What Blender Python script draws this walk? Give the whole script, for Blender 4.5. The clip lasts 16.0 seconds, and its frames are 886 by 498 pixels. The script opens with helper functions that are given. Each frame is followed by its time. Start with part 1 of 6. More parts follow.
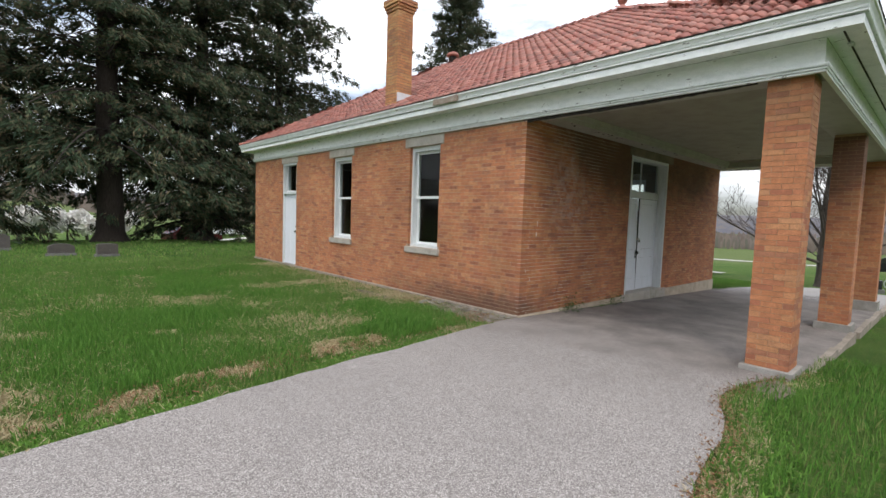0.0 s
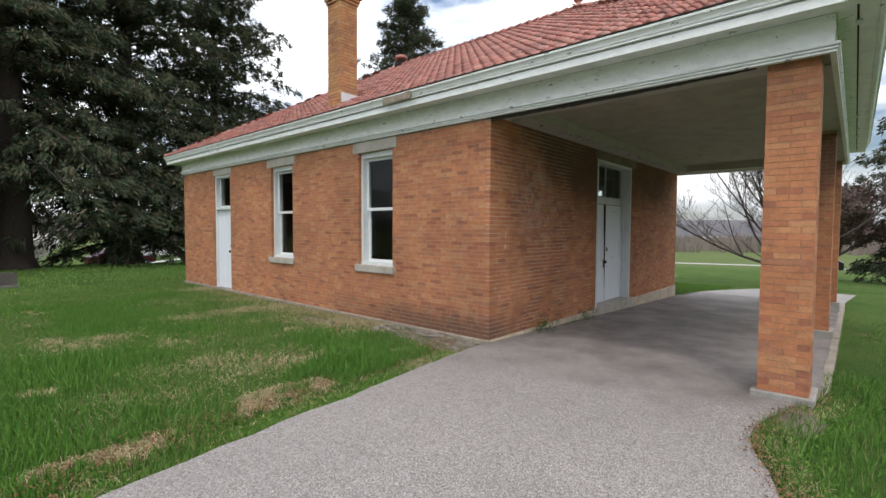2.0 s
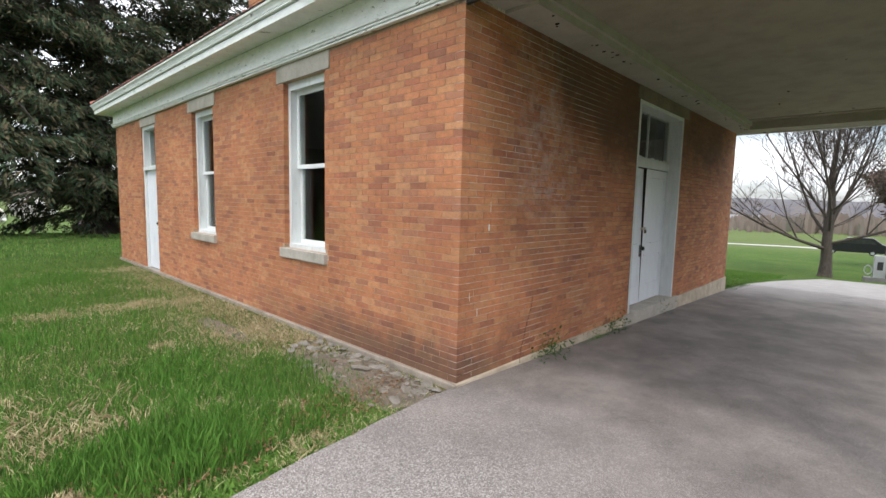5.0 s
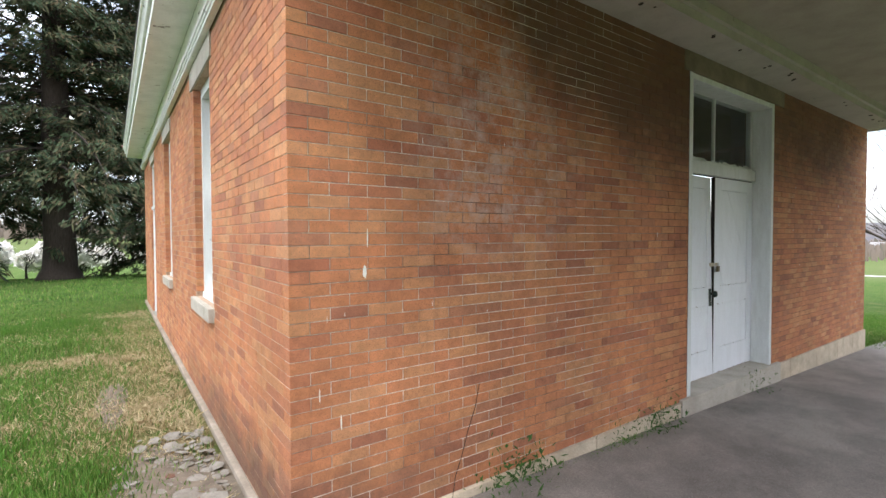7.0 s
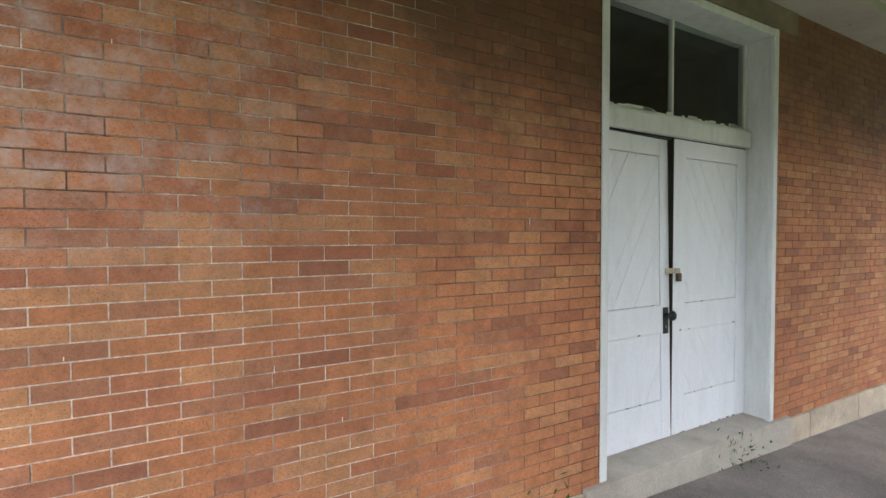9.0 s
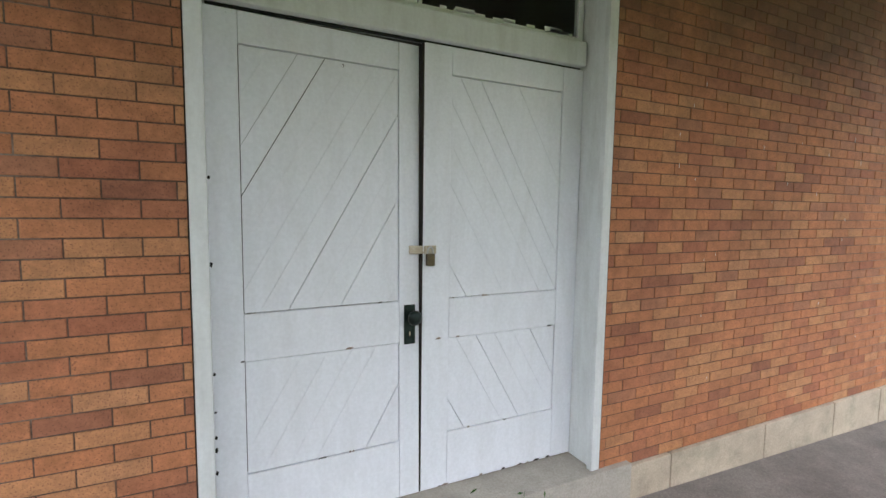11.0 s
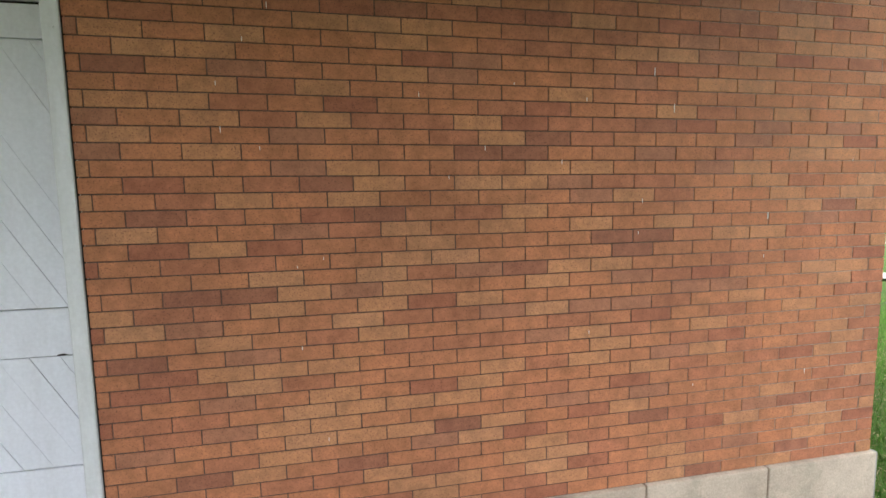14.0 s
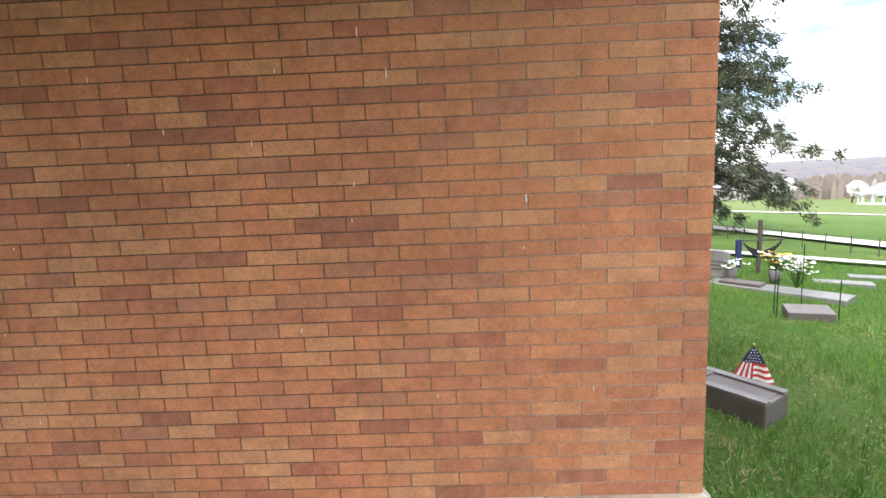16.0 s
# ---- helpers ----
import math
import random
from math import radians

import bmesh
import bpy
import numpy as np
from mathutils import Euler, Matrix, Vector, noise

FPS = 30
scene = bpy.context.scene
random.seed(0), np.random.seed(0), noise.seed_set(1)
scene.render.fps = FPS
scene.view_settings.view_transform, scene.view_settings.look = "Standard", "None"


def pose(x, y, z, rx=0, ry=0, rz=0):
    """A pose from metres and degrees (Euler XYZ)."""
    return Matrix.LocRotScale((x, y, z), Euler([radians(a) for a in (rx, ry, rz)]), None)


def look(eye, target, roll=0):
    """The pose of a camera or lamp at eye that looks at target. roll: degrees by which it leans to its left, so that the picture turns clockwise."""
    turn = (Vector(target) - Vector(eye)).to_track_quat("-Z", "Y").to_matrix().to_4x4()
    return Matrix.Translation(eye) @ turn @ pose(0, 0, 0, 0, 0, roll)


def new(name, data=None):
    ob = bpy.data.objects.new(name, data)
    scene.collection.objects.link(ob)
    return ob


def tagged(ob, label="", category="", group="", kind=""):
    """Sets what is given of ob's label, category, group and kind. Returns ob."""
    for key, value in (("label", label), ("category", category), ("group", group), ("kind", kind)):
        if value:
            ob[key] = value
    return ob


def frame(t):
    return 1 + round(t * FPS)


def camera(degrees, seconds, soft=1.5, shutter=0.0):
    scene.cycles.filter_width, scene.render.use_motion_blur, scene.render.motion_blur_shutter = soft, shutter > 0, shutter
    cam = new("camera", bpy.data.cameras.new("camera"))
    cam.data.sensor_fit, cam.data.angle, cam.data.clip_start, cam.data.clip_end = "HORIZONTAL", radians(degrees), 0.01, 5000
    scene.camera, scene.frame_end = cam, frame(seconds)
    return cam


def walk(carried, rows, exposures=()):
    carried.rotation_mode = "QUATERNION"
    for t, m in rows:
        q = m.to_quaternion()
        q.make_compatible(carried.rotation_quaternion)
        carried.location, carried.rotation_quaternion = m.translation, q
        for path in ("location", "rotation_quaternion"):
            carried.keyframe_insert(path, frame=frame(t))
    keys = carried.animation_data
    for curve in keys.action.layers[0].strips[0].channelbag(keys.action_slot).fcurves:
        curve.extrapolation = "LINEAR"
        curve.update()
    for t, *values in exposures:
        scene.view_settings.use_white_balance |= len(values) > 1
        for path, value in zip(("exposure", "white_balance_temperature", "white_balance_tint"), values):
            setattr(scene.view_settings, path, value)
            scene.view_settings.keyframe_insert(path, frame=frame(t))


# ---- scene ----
cam = camera(87.0, 16.0)
PATH = [
    (0, (-0.039, 0.045, 1.581), (1.315, 1.511, 1.438), 2.0),
    (0.5, (0.047, 0.043, 1.584), (1.438, 1.48, 1.596), 0.6),
    (1, (0.111, 0.295, 1.552), (1.496, 1.738, 1.534), 2.8),
    (1.5, (0.271, 0.627, 1.603), (1.708, 2.014, 1.49), 1.4),
    (2, (0.58, 0.816, 1.587), (2.078, 2.138, 1.5), 0.3),
    (2.5, (0.914, 1.099, 1.584), (2.42, 2.404, 1.419), 1.1),
    (3, (1.217, 1.422, 1.594), (2.817, 2.592, 1.329), -0.2),
    (3.5, (1.6, 1.607, 1.567), (3.244, 2.728, 1.368), 0.1),
    (4, (2.001, 1.823, 1.545), (3.642, 2.958, 1.405), 2.4),
    (4.2, (2.203, 1.925, 1.561), (3.814, 3.099, 1.401), 2.5),
    (6.3, (4.402, 2.308, 1.505), (5.633, 3.88, 1.389), 0.3),
    (6.5, (4.642, 2.397, 1.505), (5.862, 3.979, 1.413), 0.2),
    (7, (5.19, 2.467, 1.507), (6.346, 4.099, 1.453), -0.2),
    (7.5, (5.768, 2.538, 1.499), (6.862, 4.212, 1.455), 0.5),
    (8, (6.328, 2.665, 1.486), (7.386, 4.362, 1.477), 0.2),
    (8.2, (6.523, 2.677, 1.477), (7.579, 4.375, 1.482), -0.2),
    (10.3, (8.752, 2.915, 1.399), (9.561, 4.737, 1.241), 0.8),
    (10.5, (8.948, 2.919, 1.415), (9.793, 4.726, 1.274), 0.0),
    (11, (9.468, 2.869, 1.392), (10.331, 4.665, 1.217), 0.8),
    (11.5, (9.931, 2.93, 1.346), (10.759, 4.735, 1.105), 1.3),
    (12, (10.381, 2.918, 1.378), (11.158, 4.747, 1.147), 0.7),
    (12.5, (10.825, 2.862, 1.377), (11.467, 4.744, 1.159), 0.9),
    (13, (11.271, 2.886, 1.352), (11.894, 4.773, 1.124), 0.7),
    (13.5, (11.723, 2.79, 1.345), (12.267, 4.705, 1.147), -0.6),
    (14, (12.144, 2.746, 1.353), (12.528, 4.7, 1.159), -1.0),
    (14.5, (12.587, 2.806, 1.37), (12.846, 4.779, 1.169), -0.9),
    (15, (13.005, 2.769, 1.344), (13.088, 4.754, 1.12), -1.4),
    (15.5, (13.369, 2.744, 1.338), (13.336, 4.728, 1.087), -1.3),
    (16, (13.784, 2.803, 1.328), (13.73, 4.784, 1.062), -2.3),
]
walk(cam, [(t, look(eye, target, roll)) for t, eye, target, roll in PATH],
     [(0, 0.05), (1.5, 0.0), (2.0, 0.0), (3.5, 0.12), (4.2, 0.28), (6.5, 0.84), (7, 1.0), (8, 1.34), (10.5, 1.42), (11, 1.40), (12, 1.28), (12.5, 1.32), (13.5, 1.34), (14.5, 1.46), (16, 1.47)])


# ---- world, sun and exposure ----
SUN_DIR = Vector((-0.50, -0.42, 1.10)).normalized()      # from the place towards the sun
world = bpy.data.worlds.new("overcast_sky")
scene.world = world
world.use_nodes = True
wn = world.node_tree
wn.nodes.clear()


def wnode(kind, **values):
    n = wn.nodes.new(kind)
    for k, v in values.items():
        n.inputs[k].default_value = v
    return n


w_out = wn.nodes.new("ShaderNodeOutputWorld")
w_bg = wn.nodes.new("ShaderNodeBackground")
w_sky = wn.nodes.new("ShaderNodeTexSky")
w_sky.sky_type = "NISHITA"
w_sky.sun_disc = False
w_sky.sun_elevation = math.asin(SUN_DIR.z)
w_sky.sun_rotation = math.atan2(SUN_DIR.x, SUN_DIR.y)
w_sky.air_density, w_sky.dust_density, w_sky.ozone_density = 1.0, 2.0, 1.0
w_co = wn.nodes.new("ShaderNodeTexCoord")
w_map = wn.nodes.new("ShaderNodeMapping")
w_map.inputs["Scale"].default_value = (1.0, 1.0, 3.4)
w_noise = wnode("ShaderNodeTexNoise", Scale=2.6, Detail=7.0, Roughness=0.58)
w_ramp = wn.nodes.new("ShaderNodeValToRGB")
w_ramp.color_ramp.elements[0].position, w_ramp.color_ramp.elements[0].color = 0.36, (0, 0, 0, 1)
w_ramp.color_ramp.elements[1].position, w_ramp.color_ramp.elements[1].color = 0.58, (1, 1, 1, 1)
w_noise2 = wnode("ShaderNodeTexNoise", Scale=5.5, Detail=6.0, Roughness=0.6)
w_cloud = wn.nodes.new("ShaderNodeValToRGB")
w_cloud.color_ramp.elements[0].position, w_cloud.color_ramp.elements[0].color = 0.3, (8.2, 8.7, 9.5, 1)
w_cloud.color_ramp.elements[1].position, w_cloud.color_ramp.elements[1].color = 0.62, (12.5, 12.6, 12.8, 1)
w_mix = wn.nodes.new("ShaderNodeMixRGB")
wn.links.new(w_co.outputs["Generated"], w_map.inputs["Vector"])
wn.links.new(w_map.outputs["Vector"], w_noise.inputs["Vector"])
wn.links.new(w_map.outputs["Vector"], w_noise2.inputs["Vector"])
wn.links.new(w_noise.outputs["Fac"], w_ramp.inputs["Fac"])
wn.links.new(w_noise2.outputs["Fac"], w_cloud.inputs["Fac"])
wn.links.new(w_ramp.outputs["Color"], w_mix.inputs["Fac"])
wn.links.new(w_sky.outputs["Color"], w_mix.inputs["Color1"])
wn.links.new(w_cloud.outputs["Color"], w_mix.inputs["Color2"])
# overcast: the cloud deck is brighter overhead than at the horizon
w_sep = wn.nodes.new("ShaderNodeSeparateXYZ")
w_lift = wn.nodes.new("ShaderNodeMapRange")
w_lift.interpolation_type = "SMOOTHSTEP"
for k, v in (("From Min", 0.0), ("From Max", 0.48), ("To Min", 0.70), ("To Max", 1.36)):
    w_lift.inputs[k].default_value = v
w_mul = wn.nodes.new("ShaderNodeMixRGB")
w_mul.blend_type = "MULTIPLY"
w_mul.inputs["Fac"].default_value = 1.0
wn.links.new(w_co.outputs["Generated"], w_sep.inputs[0])
wn.links.new(w_sep.outputs["Z"], w_lift.inputs["Value"])
wn.links.new(w_mix.outputs["Color"], w_mul.inputs["Color1"])
wn.links.new(w_lift.outputs["Result"], w_mul.inputs["Color2"])
wn.links.new(w_mul.outputs["Color"], w_bg.inputs["Color"])
w_bg.inputs["Strength"].default_value = 0.14
wn.links.new(w_bg.outputs["Background"], w_out.inputs["Surface"])

sun = new("sun", bpy.data.lights.new("sun", "SUN"))
sun.data.energy, sun.data.angle, sun.data.color = 1.15, radians(14), (1.0, 0.96, 0.9)
sun.matrix_world = look(SUN_DIR * 50, (0, 0, 0))


# ---- materials ----
class Mat:
    """A small builder for node materials."""

    def __init__(self, name, rough=0.8, metal=0.0):
        self.m = bpy.data.materials.new(name)
        self.m.use_nodes = True
        self.t = self.m.node_tree
        self.b = self.t.nodes["Principled BSDF"]
        self.b.inputs["Roughness"].default_value = rough
        self.b.inputs["Metallic"].default_value = metal
        self.co = self.n("ShaderNodeTexCoord").outputs["Object"]
        self.pos = self.n("ShaderNodeNewGeometry").outputs["Position"]

    def n(self, kind, **values):
        node = self.t.nodes.new(kind)
        for k, v in values.items():
            node.inputs[k].default_value = v
        return node

    def link(self, a, b):
        self.t.links.new(a, b)

    def noise(self, scale, detail=4.0, rough=0.55, vec=None, stretch=None):
        node = self.n("ShaderNodeTexNoise", Scale=scale, Detail=detail, Roughness=rough)
        v = vec or self.pos
        if stretch:
            mp = self.n("ShaderNodeMapping", Scale=stretch)
            self.link(v, mp.inputs["Vector"])
            v = mp.outputs["Vector"]
        self.link(v, node.inputs["Vector"])
        return node.outputs["Fac"]

    def ramp(self, fac, stops, const=False):
        node = self.n("ShaderNodeValToRGB")
        r = node.color_ramp
        if const:
            r.interpolation = "CONSTANT"
        while len(r.elements) < len(stops):
            r.elements.new(0.5)
        for e, (p, c) in zip(r.elements, stops):
            e.position = p
            e.color = (c, c, c, 1) if isinstance(c, (int, float)) else (*c, 1)
        self.link(fac, node.inputs["Fac"])
        return node.outputs["Color"]

    def mix(self, fac, a, b, mode="MIX"):
        node = self.n("ShaderNodeMixRGB")
        node.blend_type = mode
        for sock, v in ((node.inputs["Fac"], fac), (node.inputs["Color1"], a), (node.inputs["Color2"], b)):
            if isinstance(v, (int, float)):
                sock.default_value = v
            elif isinstance(v, tuple):
                sock.default_value = (*v, 1)
            else:
                self.link(v, sock)
        return node.outputs["Color"]

    def math(self, op, a, b=0.0):
        node = self.n("ShaderNodeMath")
        node.operation = op
        for sock, v in ((node.inputs[0], a), (node.inputs[1], b)):
            if isinstance(v, (int, float)):
                sock.default_value = v
            else:
                self.link(v, sock)
        return node.outputs[0]

    def split(self, vec):
        node = self.n("ShaderNodeSeparateXYZ")
        self.link(vec, node.inputs[0])
        return node.outputs

    def smooth(self, v, lo, hi):
        node = self.n("ShaderNodeMapRange")
        node.interpolation_type = "SMOOTHSTEP"
        node.inputs["From Min"].default_value, node.inputs["From Max"].default_value = lo, hi
        self.link(v, node.inputs["Value"])
        return node.outputs["Result"]

    def colour(self, v):
        if isinstance(v, tuple):
            self.b.inputs["Base Color"].default_value = (*v, 1)
        else:
            self.link(v, self.b.inputs["Base Color"])
        return self

    def rough(self, v):
        self.link(v, self.b.inputs["Roughness"])
        return self

    def bump(self, height, strength=0.3, dist=0.01):
        node = self.n("ShaderNodeBump", Strength=strength, Distance=dist)
        self.link(height, node.inputs["Height"])
        self.link(node.outputs["Normal"], self.b.inputs["Normal"])
        return self


def brick_material(name, by_object, tint=(1, 1, 1), stains_and_shade=True):
    """Iron-spot face brick: orange, tan, brown and plum, chosen brick by brick."""
    m = Mat(name, 0.82)
    if by_object:
        rnd = m.n("ShaderNodeObjectInfo").outputs["Random"]
    else:
        rnd = m.n("ShaderNodeNewGeometry").outputs["Random Per Island"]
    base = m.ramp(rnd, [(0.0, (0.45, 0.188, 0.084)), (0.17, (0.478, 0.230, 0.103)), (0.33, (0.41, 0.163, 0.078)), (0.47, (0.46, 0.195, 0.085)),
                        (0.60, (0.38, 0.168, 0.088)), (0.68, (0.45, 0.185, 0.08)), (0.84, (0.315, 0.128, 0.068)), (0.89, (0.49, 0.244, 0.115)), (0.95, (0.36, 0.135, 0.068))], const=True)
    cloud = m.ramp(m.noise(1.1, 4), [(0.3, 0.80), (0.7, 1.16)])
    mottle = m.ramp(m.noise(14, 6, 0.72), [(0.3, 0.74), (0.7, 1.20)])
    base = m.mix(1.0, base, mottle, "MULTIPLY")
    col = m.mix(1.0, base, cloud, "MULTIPLY")
    grain = m.ramp(m.noise(70, 5, 0.75), [(0.3, 0.83), (0.7, 1.16)])
    col = m.mix(1.0, col, grain, "MULTIPLY")
    spots = m.ramp(m.noise(170, 2, 0.5), [(0.0, 1.0), (0.35, 1.0), (0.41, 0.0)], const=False)
    col = m.mix(m.math("MULTIPLY", spots, 0.55), col, (0.10, 0.045, 0.03))
    if stains_and_shade:
        # lime bloom near the corner of the porch wall
        x, y, z = m.split(m.pos)
        a = m.math("MULTIPLY", m.smooth(x, 6.3, 7.0), m.math("SUBTRACT", 1.0, m.smooth(x, 7.2, 8.2)))
        b = m.math("MULTIPLY", m.smooth(z, 1.2, 1.7), m.math("SUBTRACT", 1.0, m.smooth(y, 4.72, 4.8)))
        f = m.math("MULTIPLY", m.math("MULTIPLY", a, b), m.ramp(m.noise(9, 6, 0.75), [(0.45, 0.0), (0.7, 0.7)]))
        col = m.mix(f, col, (0.52, 0.45, 0.40))
        # rising damp and moss at the foot of the corner, with a ragged rim
        ragged = m.math("ADD", z, m.math("MULTIPLY", m.noise(3.1, 7, 0.75), 0.9))
        damp = m.math("MULTIPLY", m.math("SUBTRACT", 1.0, m.smooth(ragged, 0.55, 0.95)), m.math("SUBTRACT", 1.0, m.smooth(m.math("ADD", x, m.noise(1.5, 4)), 6.6, 7.6)))
        damp = m.math("MULTIPLY", damp, m.math("MULTIPLY", m.smooth(y, 3.6, 4.0), m.math("SUBTRACT", 1.0, m.smooth(y, 5.5, 9.5))))
        col = m.mix(m.math("MULTIPLY", damp, 0.72), col, (0.060, 0.042, 0.030))
        # old smoke film and painted shade high on the porch wall, brushed, uneven rim
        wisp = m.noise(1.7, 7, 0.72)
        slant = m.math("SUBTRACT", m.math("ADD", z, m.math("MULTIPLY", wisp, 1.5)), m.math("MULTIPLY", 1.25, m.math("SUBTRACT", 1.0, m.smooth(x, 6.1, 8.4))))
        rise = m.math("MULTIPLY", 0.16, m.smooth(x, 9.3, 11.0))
        film_shade = m.smooth(m.math("SUBTRACT", slant, rise), 2.45, 3.25)
        film_shade = m.math("MULTIPLY", film_shade, m.math("SUBTRACT", 1.0, m.smooth(y, 4.70, 4.78)))
        film_shade = m.math("MULTIPLY", film_shade, m.math("SUBTRACT", 1.0, m.smooth(m.math("ADD", x, m.math("MULTIPLY", wisp, 1.2)), 14.0, 15.2)))
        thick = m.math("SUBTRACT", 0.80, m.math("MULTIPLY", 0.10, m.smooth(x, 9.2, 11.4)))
        col = m.mix(m.math("MULTIPLY", film_shade, thick), col, (0.070, 0.040, 0.025))
    col = m.mix(1.0, col, (1.03, 1.0, 1.03), "MULTIPLY")
    if tint != (1, 1, 1):
        col = m.mix(1.0, col, tint, "MULTIPLY")
    m.colour(col)
    m.bump(m.noise(95, 5, 0.75), 0.55, 0.004)
    return m.m


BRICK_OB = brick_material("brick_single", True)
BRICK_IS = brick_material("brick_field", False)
BRICK_CH_OB = brick_material("chimney_brick_single", True, (1.05, 1.22, 1.15), False)
BRICK_CH_IS = brick_material("chimney_brick_field", False, (1.05, 1.22, 1.15), False)


def mortar_material():
    m = Mat("mortar", 0.95)
    x, y, z = m.split(m.pos)
    near = m.math("MULTIPLY", m.math("SUBTRACT", 1.0, m.smooth(m.math("ADD", x, m.math("MULTIPLY", m.noise(1.9, 4), 1.6)), 8.7, 9.9)), m.math("MULTIPLY", m.smooth(y, 4.5, 4.55), m.math("SUBTRACT", 1.0, m.smooth(y, 4.66, 4.7))))
    side = m.math("MULTIPLY", m.smooth(y, 4.66, 4.7), m.math("SUBTRACT", 1.0, m.smooth(x, 6.2, 6.3)))
    low = m.math("MAXIMUM", m.ramp(m.noise(1.6, 3), [(0.42, 0.0), (0.6, 1.0)]), m.math("MULTIPLY", near, m.ramp(m.noise(2.3, 3), [(0.38, 0.05), (0.62, 1.0)])))
    col = m.mix(m.math("MULTIPLY", low, near), m.mix(side, m.mix(m.smooth(x, 13.2, 14.6), (0.125, 0.075, 0.055), (0.36, 0.27, 0.21)), (0.44, 0.31, 0.22)), (0.70, 0.63, 0.55))
    col = m.mix(m.smooth(y, 2.0, 3.0), (0.42, 0.275, 0.175), col)
    col = m.mix(1.0, col, m.ramp(m.noise(60, 4), [(0.3, 0.6), (0.7, 1.25)]), "MULTIPLY")
    return m.colour(col).bump(m.noise(120, 4), 0.4, 0.004).m


MORTAR = mortar_material()


def paint_material(name, base, dirt, amount=0.35, rough=0.55, streak=(3, 3, 0.5), peel=0.0, peel_col=(0.10, 0.085, 0.07), peel_run=(1, 1, 1)):
    m = Mat(name, rough)
    f = m.ramp(m.noise(5.0, 6, 0.65, stretch=streak), [(0.42, 0.0), (0.75, 1.0)])
    col = m.mix(m.math("MULTIPLY", f, amount), base, dirt)
    col = m.mix(1.0, col, m.ramp(m.noise(70, 3), [(0.3, 0.95), (0.7, 1.03)]), "MULTIPLY")
    h = m.noise(38, 5, 0.6)
    if peel:
        p = m.ramp(m.noise(7.5, 8, 0.72, stretch=peel_run), [(0.72 - peel, 0.0), (0.725 - peel, 1.0)])
        col = m.mix(p, col, peel_col)
    return m.colour(col).bump(h, 0.12, 0.004).m


CORNICE_PAINT = paint_material("weathered_white_cornice_paint", (0.84, 0.86, 0.84), (0.42, 0.47, 0.43), 0.40, 0.6, (1.2, 1.2, 3.0), 0.088, (0.13, 0.115, 0.10), (0.8, 0.8, 2.6))
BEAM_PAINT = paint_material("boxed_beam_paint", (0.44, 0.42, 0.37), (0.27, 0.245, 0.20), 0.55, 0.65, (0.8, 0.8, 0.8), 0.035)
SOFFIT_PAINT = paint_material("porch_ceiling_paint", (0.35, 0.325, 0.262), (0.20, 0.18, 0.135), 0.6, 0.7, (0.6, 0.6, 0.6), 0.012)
DOOR_PAINT = paint_material("white_door_paint", (0.80, 0.825, 0.87), (0.50, 0.51, 0.50), 0.22, 0.42, (2.5, 2.5, 0.5), 0.008, (0.05, 0.045, 0.04))
FRAME_PAINT = paint_material("white_frame_paint", (0.70, 0.73, 0.73), (0.40, 0.40, 0.37), 0.4, 0.5, (3, 3, 0.6), 0.02, (0.06, 0.05, 0.045))
SASH_PAINT = paint_material("white_sash_paint", (0.76, 0.78, 0.78), (0.5, 0.5, 0.48), 0.25, 0.5, (3, 3, 0.6))


def stone_material(name, a, b, moss=0.0, rough=0.9, scale=1.0):
    m = Mat(name, rough)
    col = m.mix(m.ramp(m.noise(3.2 * scale, 6, 0.7), [(0.35, 0.0), (0.68, 1.0)]), a, b)
    col = m.mix(1.0, col, m.ramp(m.noise(90 * scale, 4, 0.7), [(0.3, 0.82), (0.7, 1.12)]), "MULTIPLY")
    if moss:
        col = m.mix(m.math("MULTIPLY", m.ramp(m.noise(6, 6, 0.7), [(0.5, 0.0), (0.66, 1.0)]), moss), col, (0.10, 0.11, 0.06))
    return m.colour(col).bump(m.noise(70 * scale, 6, 0.7), 0.5, 0.006).m


LIMESTONE = stone_material("limestone", (0.60, 0.51, 0.39), (0.42, 0.345, 0.26), 0.25)
LINTEL_STONE = stone_material("lintel_stone", (0.50, 0.46, 0.40), (0.36, 0.325, 0.275), 0.15)
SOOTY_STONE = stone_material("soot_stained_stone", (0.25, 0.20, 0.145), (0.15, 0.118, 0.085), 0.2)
FOOTING = stone_material("earth_stained_concrete", (0.37, 0.315, 0.26), (0.21, 0.175, 0.14), 0.3)
CONCRETE = stone_material("old_concrete", (0.36, 0.34, 0.31), (0.24, 0.225, 0.205), 0.25)
GRANITE = stone_material("grey_granite", (0.185, 0.18, 0.178), (0.115, 0.112, 0.11), 0.3, 0.6)
DARK_GRANITE = stone_material("dark_granite", (0.075, 0.064, 0.062), (0.115, 0.098, 0.092), 0.15, 0.45)
BLACK_GRANITE = stone_material("black_granite", (0.02, 0.022, 0.024), (0.035, 0.035, 0.035), 0.0, 0.15)
RUBBLE = stone_material("rubble_stone", (0.29, 0.27, 0.24), (0.14, 0.122, 0.10), 0.3, scale=2.0)
PLASTER = stone_material("dim_plaster", (0.20, 0.19, 0.17), (0.13, 0.12, 0.11))


